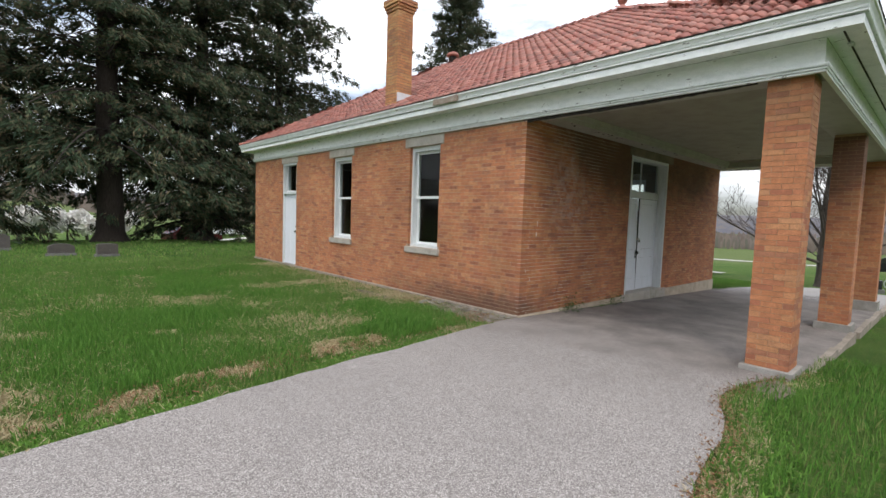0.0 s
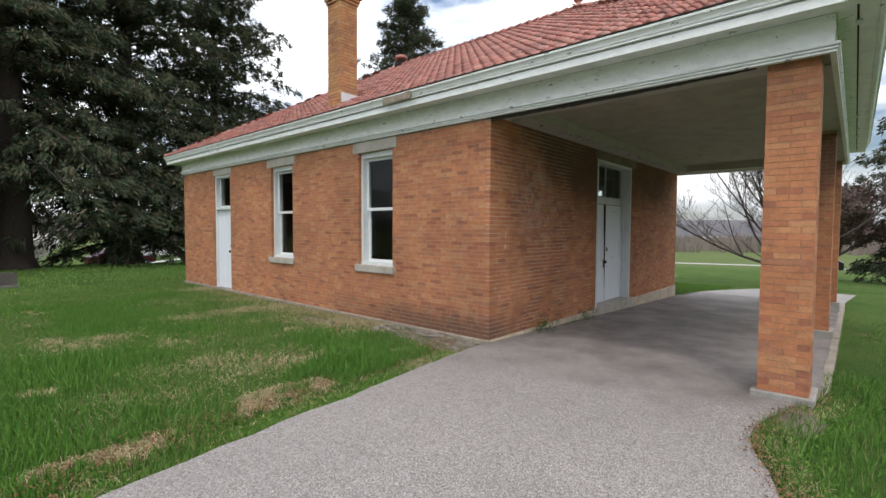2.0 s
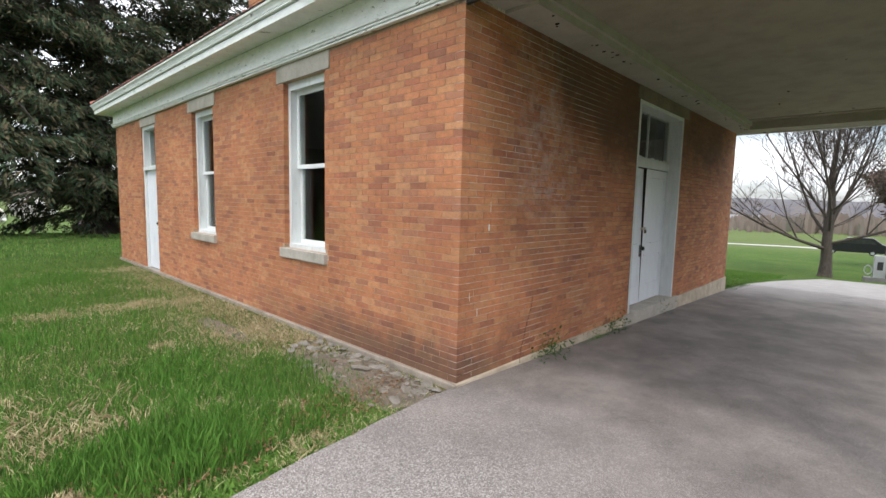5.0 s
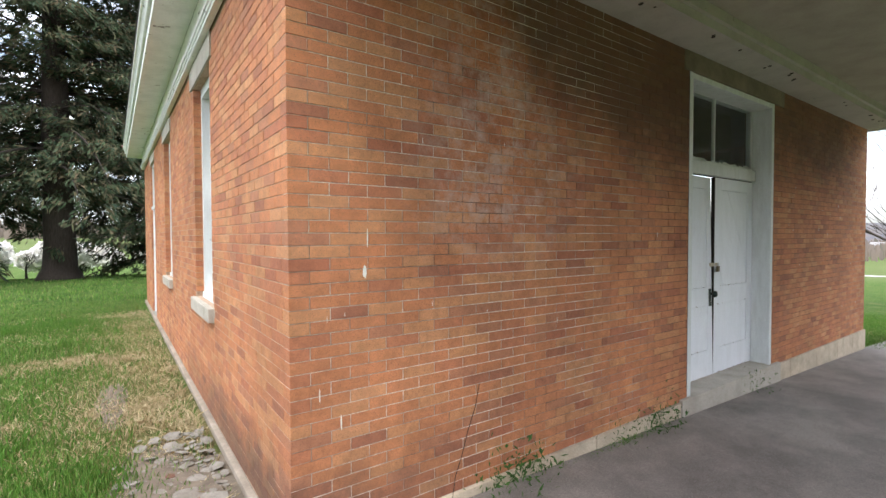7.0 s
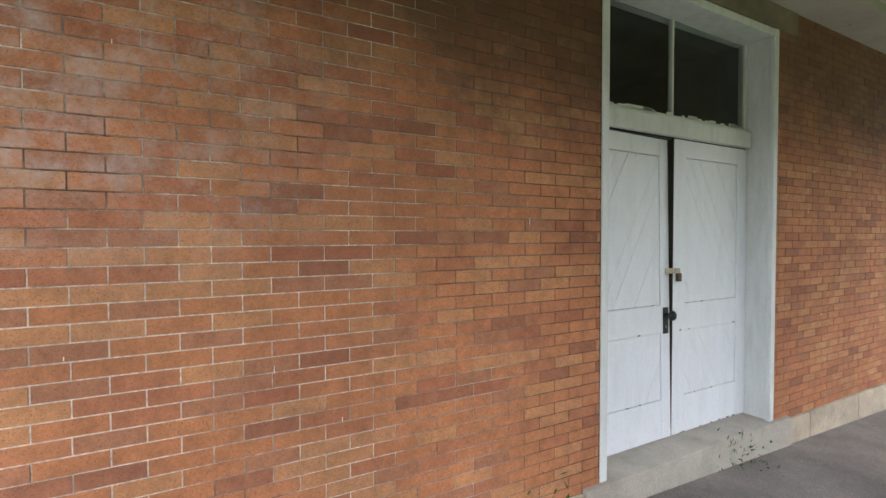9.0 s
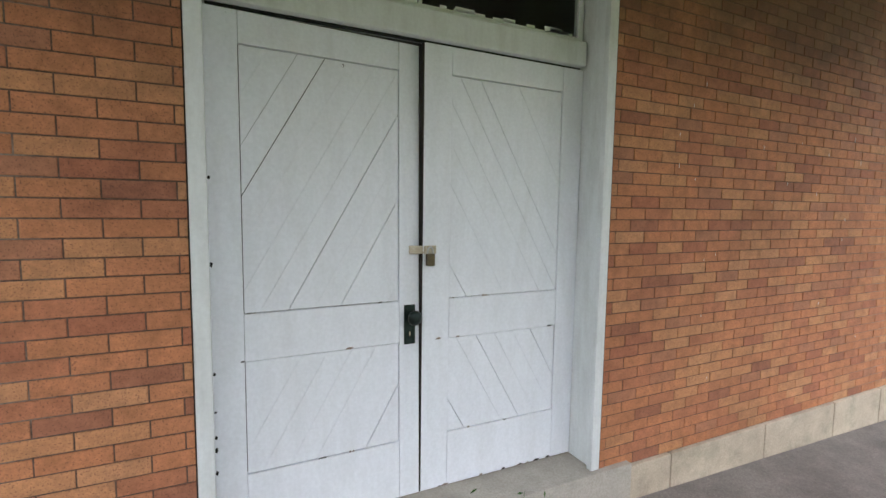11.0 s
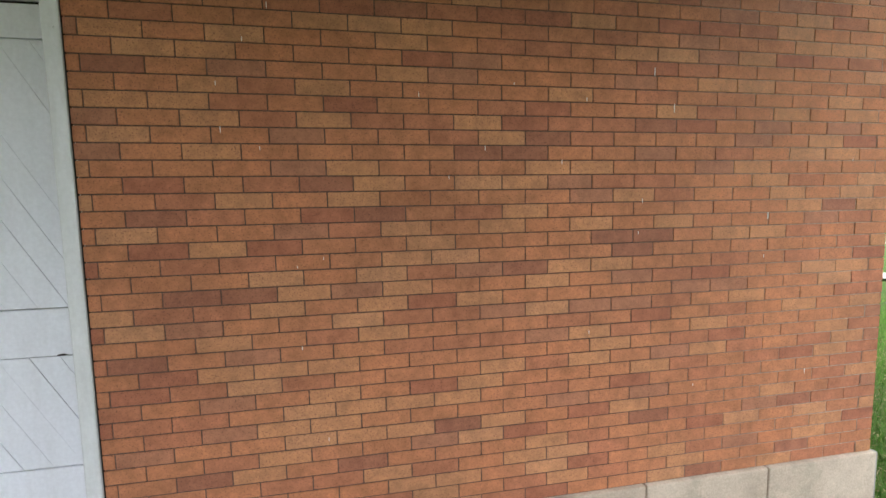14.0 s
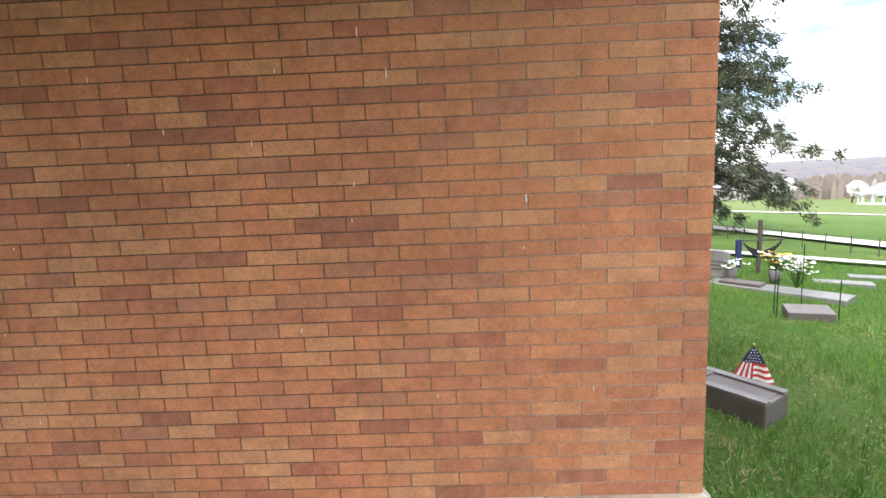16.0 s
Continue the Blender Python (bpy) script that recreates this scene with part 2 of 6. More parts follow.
def asphalt_material():
    m = Mat("worn_asphalt", 0.9)
    x, y, z = m.split(m.pos)
    vor = m.n("ShaderNodeTexVoronoi", Scale=180.0)
    m.link(m.pos, vor.inputs["Vector"])
    chips = m.ramp(m.split(vor.outputs["Color"])[0], [(0.0, (0.095, 0.085, 0.080)), (0.3, (0.21, 0.189, 0.177)), (0.7, (0.32, 0.29, 0.272)), (0.88, (0.46, 0.42, 0.395)), (1.0, (0.57, 0.53, 0.505))])
    col = m.mix(m.ramp(m.noise(0.8, 5, 0.6), [(0.3, 0.0), (0.75, 0.38)]), chips, (0.20, 0.182, 0.172))
    col = m.mix(1.0, col, m.ramp(m.noise(38, 4, 0.7), [(0.3, 0.80), (0.7, 1.12)]), "MULTIPLY")
    # tar bleeding and tyre dirt in loose patches
    blot = m.ramp(m.noise(1.15, 7, 0.70), [(0.50, 0.0), (0.66, 0.55)])
    col = m.mix(m.math("MULTIPLY", blot, m.smooth(x, 3.6, 6.0)), col, (0.105, 0.092, 0.084))
    # the strip below the roof is smoother and darker
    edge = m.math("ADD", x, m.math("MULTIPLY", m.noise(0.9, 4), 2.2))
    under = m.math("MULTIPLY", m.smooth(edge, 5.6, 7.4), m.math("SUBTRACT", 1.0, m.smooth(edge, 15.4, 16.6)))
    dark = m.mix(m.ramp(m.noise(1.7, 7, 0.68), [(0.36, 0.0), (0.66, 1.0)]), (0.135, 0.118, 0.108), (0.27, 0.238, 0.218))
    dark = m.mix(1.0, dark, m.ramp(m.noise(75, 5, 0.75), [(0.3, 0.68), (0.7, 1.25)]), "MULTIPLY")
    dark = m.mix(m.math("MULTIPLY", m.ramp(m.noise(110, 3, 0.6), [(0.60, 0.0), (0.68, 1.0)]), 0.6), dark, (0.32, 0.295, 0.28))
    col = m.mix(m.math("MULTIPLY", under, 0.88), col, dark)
    return m.colour(col).bump(vor.outputs["Distance"], 0.35, 0.006).m


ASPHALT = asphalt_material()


def grass_ground_material():
    m = Mat("lawn_ground", 0.95)
    x, y, z = m.split(m.pos)
    green = m.mix(m.ramp(m.noise(0.35, 5, 0.6), [(0.35, 0.0), (0.68, 1.0)]), (0.052, 0.112, 0.022), (0.100, 0.165, 0.038))
    green = m.mix(m.ramp(m.noise(60, 3, 0.6, stretch=(1, 0.35, 1)), [(0.55, 0.0), (0.68, 0.8)]), green, (0.27, 0.23, 0.11))
    green = m.mix(m.ramp(m.noise(28, 5, 0.75), [(0.35, 0.0), (0.7, 0.75)]), green, (0.040, 0.075, 0.020))
    dry = m.mix(m.noise(40, 4, 0.7), (0.20, 0.15, 0.075), (0.33, 0.26, 0.14))
    d = m.ramp(m.noise(1.3, 6, 0.72), [(0.57, 0.0), (0.74, 0.65)])
    near_wall = m.math("MULTIPLY", m.smooth(x, 4.2, 5.6), m.math("SUBTRACT", 1.0, m.smooth(x, 5.9, 6.0)))
    near_wall = m.math("MULTIPLY", near_wall, m.math("MULTIPLY", m.smooth(y, 4.2, 4.6), m.math("SUBTRACT", 1.0, m.smooth(y, 11.0, 15.5))))
    near_wall = m.math("MULTIPLY", near_wall, m.ramp(m.noise(2.2, 5, 0.7), [(0.34, 0.15), (0.6, 1.0)]))
    col = m.mix(m.math("MAXIMUM", d, m.math("MULTIPLY", near_wall, 0.7)), green, dry)
    far = m.smooth(m.math("ADD", m.math("ABSOLUTE", x), m.math("ABSOLUTE", y)), 60, 130)
    col = m.mix(far, col, m.mix(m.noise(0.05, 4), (0.085, 0.118, 0.040), (0.130, 0.158, 0.062)))
    m.b.inputs["Specular IOR Level"].default_value = 0.05
    return m.colour(col).bump(m.noise(22, 6, 0.8), 0.9, 0.05).m


GRASS_GROUND = grass_ground_material()


def plain(name, stops, rough=0.8, scale=20, metal=0.0, bump=0.2, island=False, stretch=None):
    """A material whose colour wanders through the stops, by noise or piece by piece."""
    m = Mat(name, rough, metal)
    f = m.n("ShaderNodeNewGeometry").outputs["Random Per Island"] if island else m.noise(scale, 5, 0.65, stretch=stretch)
    k = len(stops) - 1
    lo, hi = (0.0, 1.0) if island else (0.3, 0.7)
    col = m.ramp(f, [(lo + (hi - lo) * i / max(k, 1), s) for i, s in enumerate(stops)])
    m.b.inputs["Specular IOR Level"].default_value = 0.12 if island else 0.4
    return m.colour(col).bump(m.noise(scale * 3, 4), bump, 0.01).m


BLADES = plain("grass_blades", [(0.045, 0.115, 0.022), (0.09, 0.20, 0.036), (0.16, 0.275, 0.060), (0.075, 0.16, 0.032), (0.27, 0.29, 0.11)], 0.55, island=True)
LUSH = plain("lush_grass_blades", [(0.055, 0.145, 0.022), (0.095, 0.215, 0.036), (0.135, 0.265, 0.052)], 0.5, island=True)
CLOVER = plain("clover_leaves", [(0.09, 0.20, 0.03), (0.14, 0.26, 0.045), (0.11, 0.22, 0.05)], 0.6, island=True)
PAVE = plain("grey_pavement", [(0.25, 0.235, 0.225), (0.33, 0.315, 0.30)], 0.9, 3.0)
RUST = plain("rusty_patch", [(0.20, 0.14, 0.10), (0.34, 0.29, 0.24)], 0.8, 12)
STRAW = plain("dry_grass_blades", [(0.42, 0.35, 0.21), (0.56, 0.47, 0.30), (0.30, 0.23, 0.125), (0.48, 0.40, 0.24)], 0.8, island=True)
DEAD_LEAF = plain("dead_leaves", [(0.17, 0.085, 0.045), (0.26, 0.15, 0.08), (0.12, 0.06, 0.035)], 0.8, island=True)
NEEDLES = plain("conifer_needles", [(0.026, 0.044, 0.024), (0.052, 0.076, 0.038), (0.034, 0.056, 0.036), (0.080, 0.088, 0.046), (0.115, 0.088, 0.054), (0.040, 0.062, 0.034)], 0.75, island=True)
BARK = plain("conifer_bark", [(0.020, 0.015, 0.012), (0.052, 0.040, 0.032)], 0.95, 9, bump=0.9, stretch=(3, 3, 0.5))
GREY_BARK = plain("grey_bark", [(0.045, 0.036, 0.030), (0.095, 0.078, 0.066)], 0.95, 9, bump=0.8, stretch=(3, 3, 0.5))
BLOSSOM = plain("white_blossom", [(0.78, 0.76, 0.74), (0.88, 0.87, 0.85), (0.70, 0.66, 0.60)], 0.8, island=True)
PURPLE_LEAF = plain("purple_plum_leaves", [(0.13, 0.085, 0.072), (0.19, 0.13, 0.11), (0.10, 0.066, 0.058), (0.24, 0.19, 0.16)], 0.7, island=True)
WEED = plain("weed_leaves", [(0.035, 0.085, 0.02), (0.07, 0.14, 0.035)], 0.6, island=True)
# distance haze is put into these two colours: paler woods, bluish hill
HAZY_WOOD = plain("hazy_bare_woods", [(0.17, 0.135, 0.115), (0.24, 0.195, 0.165), (0.20, 0.165, 0.15), (0.15, 0.145, 0.115)], 0.95, island=True)
HAZY_HILL = plain("hazy_wooded_hill", [(0.075, 0.074, 0.086), (0.125, 0.106, 0.098), (0.082, 0.083, 0.102), (0.135, 0.114, 0.104)], 0.95, 0.06, bump=0.0)
TILE_STOPS = [(0.34, 0.108, 0.080), (0.43, 0.165, 0.122), (0.27, 0.082, 0.064), (0.47, 0.215, 0.165), (0.37, 0.128, 0.094)]


def tile_material(name, by_object):
    m = Mat(name, 0.62)
    f = m.n("ShaderNodeObjectInfo").outputs["Random"] if by_object else m.n("ShaderNodeNewGeometry").outputs["Random Per Island"]
    col = m.ramp(f, [(i / 4, s) for i, s in enumerate(TILE_STOPS)])
    col = m.mix(m.ramp(m.noise(4.5, 6, 0.75), [(0.46, 0.0), (0.66, 0.8)]), col, (0.11, 0.075, 0.065))
    col = m.mix(1.0, col, m.ramp(m.noise(40, 4), [(0.3, 0.85), (0.7, 1.1)]), "MULTIPLY")
    return m.colour(col).bump(m.noise(45, 4), 0.3, 0.004).m


TILE_OB, TILE_IS = tile_material("clay_tile_single", True), tile_material("clay_tile_field", False)
TAR = plain("dark_tarred_board", [(0.016, 0.013, 0.011), (0.035, 0.028, 0.022)], 0.9, 12)
GALV = plain("white_flashing", [(0.70, 0.72, 0.74), (0.60, 0.62, 0.64)], 0.4, 8)
IRON = plain("dark_iron", [(0.012, 0.018, 0.017), (0.03, 0.045, 0.04)], 0.35, 30, metal=0.6)
CREAM = plain("chipped_cream_paint", [(0.60, 0.54, 0.42), (0.40, 0.33, 0.24)], 0.5, 45)
BRASS = plain("dull_padlock_brass", [(0.16, 0.12, 0.07), (0.08, 0.07, 0.055)], 0.4, 40, metal=0.8)
# black that paints shade in gaps and grooves, and dark paint chips
GAP_SHADE_CHIP = plain("black_gap_shade_and_chips", [(0.006, 0.006, 0.006), (0.012, 0.012, 0.012)], 0.95)
RED_CLOTH = plain("flag_red", [(0.42, 0.035, 0.04), (0.5, 0.05, 0.05)], 0.8)
WHITE_CLOTH = plain("flag_white", [(0.75, 0.73, 0.70), (0.82, 0.8, 0.77)], 0.8)
BLUE_CLOTH = plain("flag_blue", [(0.012, 0.018, 0.07), (0.02, 0.03, 0.10)], 0.8)
BLACK_CLOTH = plain("black_cloth", [(0.010, 0.011, 0.016), (0.02, 0.02, 0.03)], 0.8)
YELLOW = plain("yellow_petals", [(0.70, 0.42, 0.04), (0.8, 0.55, 0.08)], 0.6)
PETAL = plain("white_petals", [(0.80, 0.80, 0.74), (0.72, 0.72, 0.68)], 0.6)
WICKER = plain("brown_wicker", [(0.10, 0.05, 0.025), (0.16, 0.085, 0.045)], 0.8)
ROAD_PALE = plain("pale_gravel_road", [(0.40, 0.385, 0.36), (0.50, 0.48, 0.45)], 0.95, 2.0)
DIRT = plain("bare_dirt", [(0.10, 0.080, 0.060), (0.19, 0.155, 0.12)], 0.95, 9, bump=0.5)
CAR_DARK = plain("dark_car_paint", [(0.012, 0.012, 0.015), (0.016, 0.016, 0.02)], 0.2, 4)
CAR_WHITE = plain("white_car_paint", [(0.7, 0.7, 0.71), (0.74, 0.74, 0.75)], 0.25, 4)
CAR_RED = plain("dark_red_car_paint", [(0.06, 0.008, 0.012), (0.075, 0.01, 0.014)], 0.25, 4)
RUBBER = plain("tyre_rubber", [(0.015, 0.015, 0.015), (0.025, 0.025, 0.025)], 0.85)
SILVER = plain("grey_metal", [(0.45, 0.46, 0.48), (0.52, 0.53, 0.55)], 0.35, 6, metal=0.7)
FAR_ROOF = plain("grey_shingle", [(0.22, 0.21, 0.21), (0.30, 0.29, 0.29)], 0.9, 3)
FAR_WALL = plain("pale_siding", [(0.36, 0.34, 0.31), (0.42, 0.40, 0.37)], 0.8, 3)


def glass_material():
    m = Mat("window_glass", 0.04)
    m.b.inputs["Base Color"].default_value = (0.80, 0.86, 0.84, 1)
    m.b.inputs["Transmission Weight"].default_value = 1.0
    m.b.inputs["IOR"].default_value = 1.22
    m.b.inputs["Specular IOR Level"].default_value = 0.05
    m.rough(m.ramp(m.noise(4, 4), [(0.4, 0.02), (0.75, 0.10)]))
    return m.m


GLASS = glass_material()


# ---- mesh helpers ----
def part(name, bm, material, parent=None, label="", smooth=False):
    """Links a bmesh as one mesh object, under a thing or a part."""
    me = bpy.data.meshes.new(name)
    bm.normal_update()
    bm.to_mesh(me)
    bm.free()
    for mt in (material if isinstance(material, (list, tuple)) else [material]):
        me.materials.append(mt)
    if smooth:
        me.polygons.foreach_set("use_smooth", [True] * len(me.polygons))
    ob = new(name, me)
    if parent is not None:
        ob.parent = parent
    if label:
        ob["label"] = label
    return ob


def raw(name, verts, faces, material, parent=None, label="", smooth=False):
    """Links plain arrays as one mesh object."""
    me = bpy.data.meshes.new(name)
    me.from_pydata([tuple(v) for v in verts], [], [tuple(f) for f in faces])
    me.materials.append(material)
    if smooth:
        me.polygons.foreach_set("use_smooth", [True] * len(me.polygons))
    ob = new(name, me)
    if parent is not None:
        ob.parent = parent
    if label:
        ob["label"] = label
    return ob


def raw_np(name, verts, faces, material, parent=None, label=""):
    """Like raw, for large arrays of faces with equal numbers of corners."""
    verts, faces = np.asarray(verts, dtype=np.float32), np.asarray(faces, dtype=np.int32)
    me = bpy.data.meshes.new(name)
    k = faces.shape[1]
    me.vertices.add(len(verts))
    me.vertices.foreach_set("co", verts.ravel())
    me.loops.add(faces.size)
    me.loops.foreach_set("vertex_index", faces.ravel())
    me.polygons.add(len(faces))
    me.polygons.foreach_set("loop_start", np.arange(0, faces.size, k, dtype=np.int32))
    me.update(calc_edges=True)
    me.materials.append(material)
    ob = new(name, me)
    if parent is not None:
        ob.parent = parent
    if label:
        ob["label"] = label
    return ob


def thing(name, label, category, group="", kind="", at=(0, 0, 0)):
    ob = new(name)
    ob.location = at
    return tagged(ob, label, category, group, kind)


def box(x0, x1, y0, y1, z0, z1, bevel=0.0, bm=None):
    bm = bm or bmesh.new()
    made = bmesh.ops.create_cube(bm, size=1.0, matrix=Matrix.Translation(((x0 + x1) / 2, (y0 + y1) / 2, (z0 + z1) / 2)) @ Matrix.Diagonal((x1 - x0, y1 - y0, z1 - z0, 1)))
    if bevel:
        edges = list({e for v in made["verts"] for e in v.link_edges})
        bmesh.ops.bevel(bm, geom=edges, offset=bevel, segments=2, affect="EDGES", profile=0.6)
    return bm


def rod(p, q, r0, r1=None, sides=8, bm=None):
    """A tapered round bar from p to q."""
    bm = bm or bmesh.new()
    p, q = Vector(p), Vector(q)
    d = q - p
    m = Matrix.Translation((p + q) / 2) @ d.to_track_quat("Z", "Y").to_matrix().to_4x4()
    bmesh.ops.create_cone(bm, cap_ends=True, segments=sides, radius1=r0, radius2=r0 if r1 is None else r1, depth=d.length, matrix=m)
    return bm


def ball(c, r, bm=None, squash=(1, 1, 1), u=12, v=8):
    bm = bm or bmesh.new()
    bmesh.ops.create_uvsphere(bm, u_segments=u, v_segments=v, radius=r, matrix=Matrix.Translation(c) @ Matrix.Diagonal((*squash, 1)))
    return bm


def lathe(c, profile, sides=16, bm=None):
    """Turns (radius, height) pairs round the upright axis through c."""
    bm = bm or bmesh.new()
    rings = []
    for r, h in profile:
        rings.append([bm.verts.new((c[0] + r * math.cos(6.28319 * i / sides), c[1] + r * math.sin(6.28319 * i / sides), c[2] + h)) for i in range(sides)])
    for a, b in zip(rings, rings[1:]):
        for i in range(sides):
            bm.faces.new((a[i], a[(i + 1) % sides], b[(i + 1) % sides], b[i]))
    bm.faces.new(rings[-1])
    bm.faces.new(rings[0][::-1])
    return bm


def slab(poly, axis_u, axis_v, normal, origin, thick, bm=None):
    """A flat polygon given in (u, v), thickened along the normal."""
    bm = bm or bmesh.new()
    u, v, n, o = Vector(axis_u), Vector(axis_v), Vector(normal), Vector(origin)
    front = [bm.verts.new(o + u * a + v * b + n * thick) for a, b in poly]
    back = [bm.verts.new(o + u * a + v * b) for a, b in poly]
    bm.faces.new(front)
    bm.faces.new(back[::-1])
    for i in range(len(poly)):
        j = (i + 1) % len(poly)
        bm.faces.new((front[j], front[i], back[i], back[j]))
    bmesh.ops.recalc_face_normals(bm, faces=bm.faces)
    return bm


def clip(poly, a, b, c):
    """The part of a polygon where a*u + b*v >= c."""
    out = []
    for i, p in enumerate(poly):
        q = poly[(i + 1) % len(poly)]
        dp, dq = a * p[0] + b * p[1] - c, a * q[0] + b * q[1] - c
        if dp >= 0:
            out.append(p)
        if (dp >= 0) != (dq >= 0):
            s = dp / (dp - dq)
            out.append((p[0] + s * (q[0] - p[0]), p[1] + s * (q[1] - p[1])))
    return out


def lawn_z(x, y):
    """The lawn beside the porch lies lower than the slab under its roof."""
    return ground_z(x, y) - 0.22 * max(0.0, min(1.0, (2.0 - y) / 1.3)) * max(0.0, min(1.0, (x - 6.3) / 3.0)) * max(0.0, min(1.0, (18.5 - x) / 3.0))


def ground_z(x, y):
    """The lie of the land: level round the west side, falling to the east and a little to the north."""
    z = -0.031 * min(max(x - 6, 0), 9)
    if x > 15:
        z -= 0.055 * min(x - 15, 110)
    if y > 16:
        z -= 0.02 * min(y - 16, 60)
    if y > 29 and x < 20:
        # a shallow dip behind the conifers, and the field rising beyond it
        z += min(1.0, (20 - x) / 8) * (-0.055 * (min(y, 58) - 29) + 0.03 * max(0.0, min(y, 220) - 62))
    return z


# ---- the building: plan ----
XW, XE, YS, YN = 5.84, 14.765, 4.60, 15.55       # outer faces of the brick walls
BASE, COURSE, BRICK_L, BRICK_H, JOINT = 0.03, 0.0598, 0.1957, 0.0548, 0.005
PITCH_L, DEEP = BRICK_L + JOINT, 0.095
DOOR = (9.38, 11.21, BASE, 2.96)                  # double door, along x
WINDOWS = [(6.58, 7.47, 0.94, 2.91), (9.66, 10.55, 0.94, 2.91)]
EAST_WINDOWS = [WINDOWS[0]]                       # the same tall window in the far side wall
SIDE_DOOR = (12.56, 13.50, 0.0, 2.93)


def wall_body(name, axis, face, inward, u0, u1, z0, z1, holes, label):
    """A wall of mortar-coloured masonry with real openings; bricks are laid into its face."""
    bm = bmesh.new()
    f0, f1 = face + inward * 0.003, face + inward * 0.30

    def piece(a, b, c, d):
        if b - a < 0.002 or d - c < 0.002:
            return
        lo, hi = min(f0, f1), max(f0, f1)
        if axis == "x":
            box(a, b, lo, hi, c, d, bm=bm)
        else:
            box(lo, hi, a, b, c, d, bm=bm)
    at = u0
    for a, b, c, d in sorted(holes):
        a, b = a - 0.012, b + 0.012
        piece(at, a, z0, z1)
        piece(a, b, z0, c)
        piece(a, b, d, z1)
        at = b
    piece(at, u1, z0, z1)
    return tagged(part(name, bm, MORTAR), label, "wall", kind="structure")


HOLES_W = WINDOWS + [SIDE_DOOR]
wall_south = wall_body("wall_south", "x", YS, 1, XW + 0.10, XE - 0.10, -0.4, 3.28, [DOOR], "porch wall of orange and brown face brick with thin joints")
wall_west = wall_body("wall_west", "y", XW, 1, YS + 0.005, YN - 0.005, -0.4, 3.28, HOLES_W, "long side wall of orange face brick with two tall windows")
wall_east = wall_body("wall_east", "y", XE, -1, YS + 0.005, YN - 0.005, -0.6, 3.28, EAST_WINDOWS, "side wall of orange face brick with a tall window")
wall_north = wall_body("wall_north", "x", YN, -1, XW + 0.30, XE - 0.30, -0.6, 3.28, [], "plain back wall of brick")
tagged(part("floor", box(XW + 0.3, XE - 0.3, YS + 0.3, YN - 0.3, -0.1, 0.03), PLASTER), "dim bare floor inside the empty building", "floor", kind="structure")
tagged(part("ceiling", box(XW + 0.3, XE - 0.3, YS + 0.3, YN - 0.3, 3.1, 3.16), PLASTER), "dim plaster ceiling inside the empty building", "ceiling", kind="structure")


# stone base course below the porch wall, in blocks, and a low concrete base below the side wall
def foundation_south():
    cuts = [XW - 0.02, 7.1, 8.06, 9.25, 11.42, 11.74, 12.62, 13.45, 14.12, XE + 0.02]
    root = thing("foundation_1", "pale limestone base course under the porch wall", "foundation", kind="structure")
    for i, (a, b) in enumerate(zip(cuts, cuts[1:])):
        step = i == 3
        top = 0.055 if step else BASE - 0.001
        front = YS - (0.035 if step else 0.022)
        bm = box(a + 0.004, b - 0.004, front, YS + (0.30 if step else 0.02), ground_z(b, YS) - 0.25, top, 0.008)
        part("stone", bm, LINTEL_STONE if step else LIMESTONE, root)
    return root


foundation_south()
tagged(part("foundation_2", box(XW - 0.045, XW + 0.004, YS - 0.02, YN, -0.3, BASE - 0.001, 0.012), FOOTING), "low earth-stained concrete footing along the side wall", "foundation", kind="structure")
tagged(part("foundation_3", box(XE - 0.004, XE + 0.03, YS - 0.02, YN, -0.9, BASE - 0.001, 0.012), CONCRETE), "grey concrete footing along the side wall", "foundation", kind="structure")


# porch pillars
def pillar_spot(i):
    return [(5.90, 1.085), (10.10, 1.085), (14.30, 1.085)][i]


# cornice all round: bed moulding, frieze, soffit, fascia and gutter as mitred sweeps
CX0, CX1, CY0, CY1 = 5.80, 14.805, 1.00, 15.59


def sweep(profile):
    """A closed profile of (outward, height) carried round the eaves with mitred corners."""
    bm = bmesh.new()
    corners = []
    for sx, sy, x, y in ((-1, -1, CX0, CY0), (1, -1, CX1, CY0), (1, 1, CX1, CY1), (-1, 1, CX0, CY1)):
        corners.append([bm.verts.new((x + sx * d, y + sy * d, z)) for d, z in profile])
    for i in range(4):
        a, b = corners[i], corners[(i + 1) % 4]
        for j in range(len(profile)):
            k = (j + 1) % len(profile)
            bm.faces.new((a[j], b[j], b[k], a[k]))
    bmesh.ops.recalc_face_normals(bm, faces=bm.faces)
    return bm


cornice = thing("cornice", "weathered white painted wooden cornice with peeling paint and a boxed gutter", "cornice", kind="structure")
part("bed_moulding", sweep([(-0.03, 3.105), (0.016, 3.105), (0.020, 3.122), (-0.006, 3.124), (-0.006, 3.131), (0.026, 3.133), (0.030, 3.148), (-0.004, 3.150), (-0.004, 3.157), (0.036, 3.159), (0.042, 3.176), (0.040, 3.184), (-0.03, 3.186)]), CORNICE_PAINT, cornice)
part("frieze", sweep([(-0.03, 3.187), (0.002, 3.187), (0.002, 3.432), (-0.03, 3.432)]), CORNICE_PAINT, cornice)
part("soffit", sweep([(0.003, 3.434), (0.275, 3.414), (0.275, 3.440), (0.003, 3.460)]), CORNICE_PAINT, cornice)
part("fascia", sweep([(0.277, 3.400), (0.300, 3.400), (0.300, 3.482), (0.277, 3.482)]), CORNICE_PAINT, cornice)
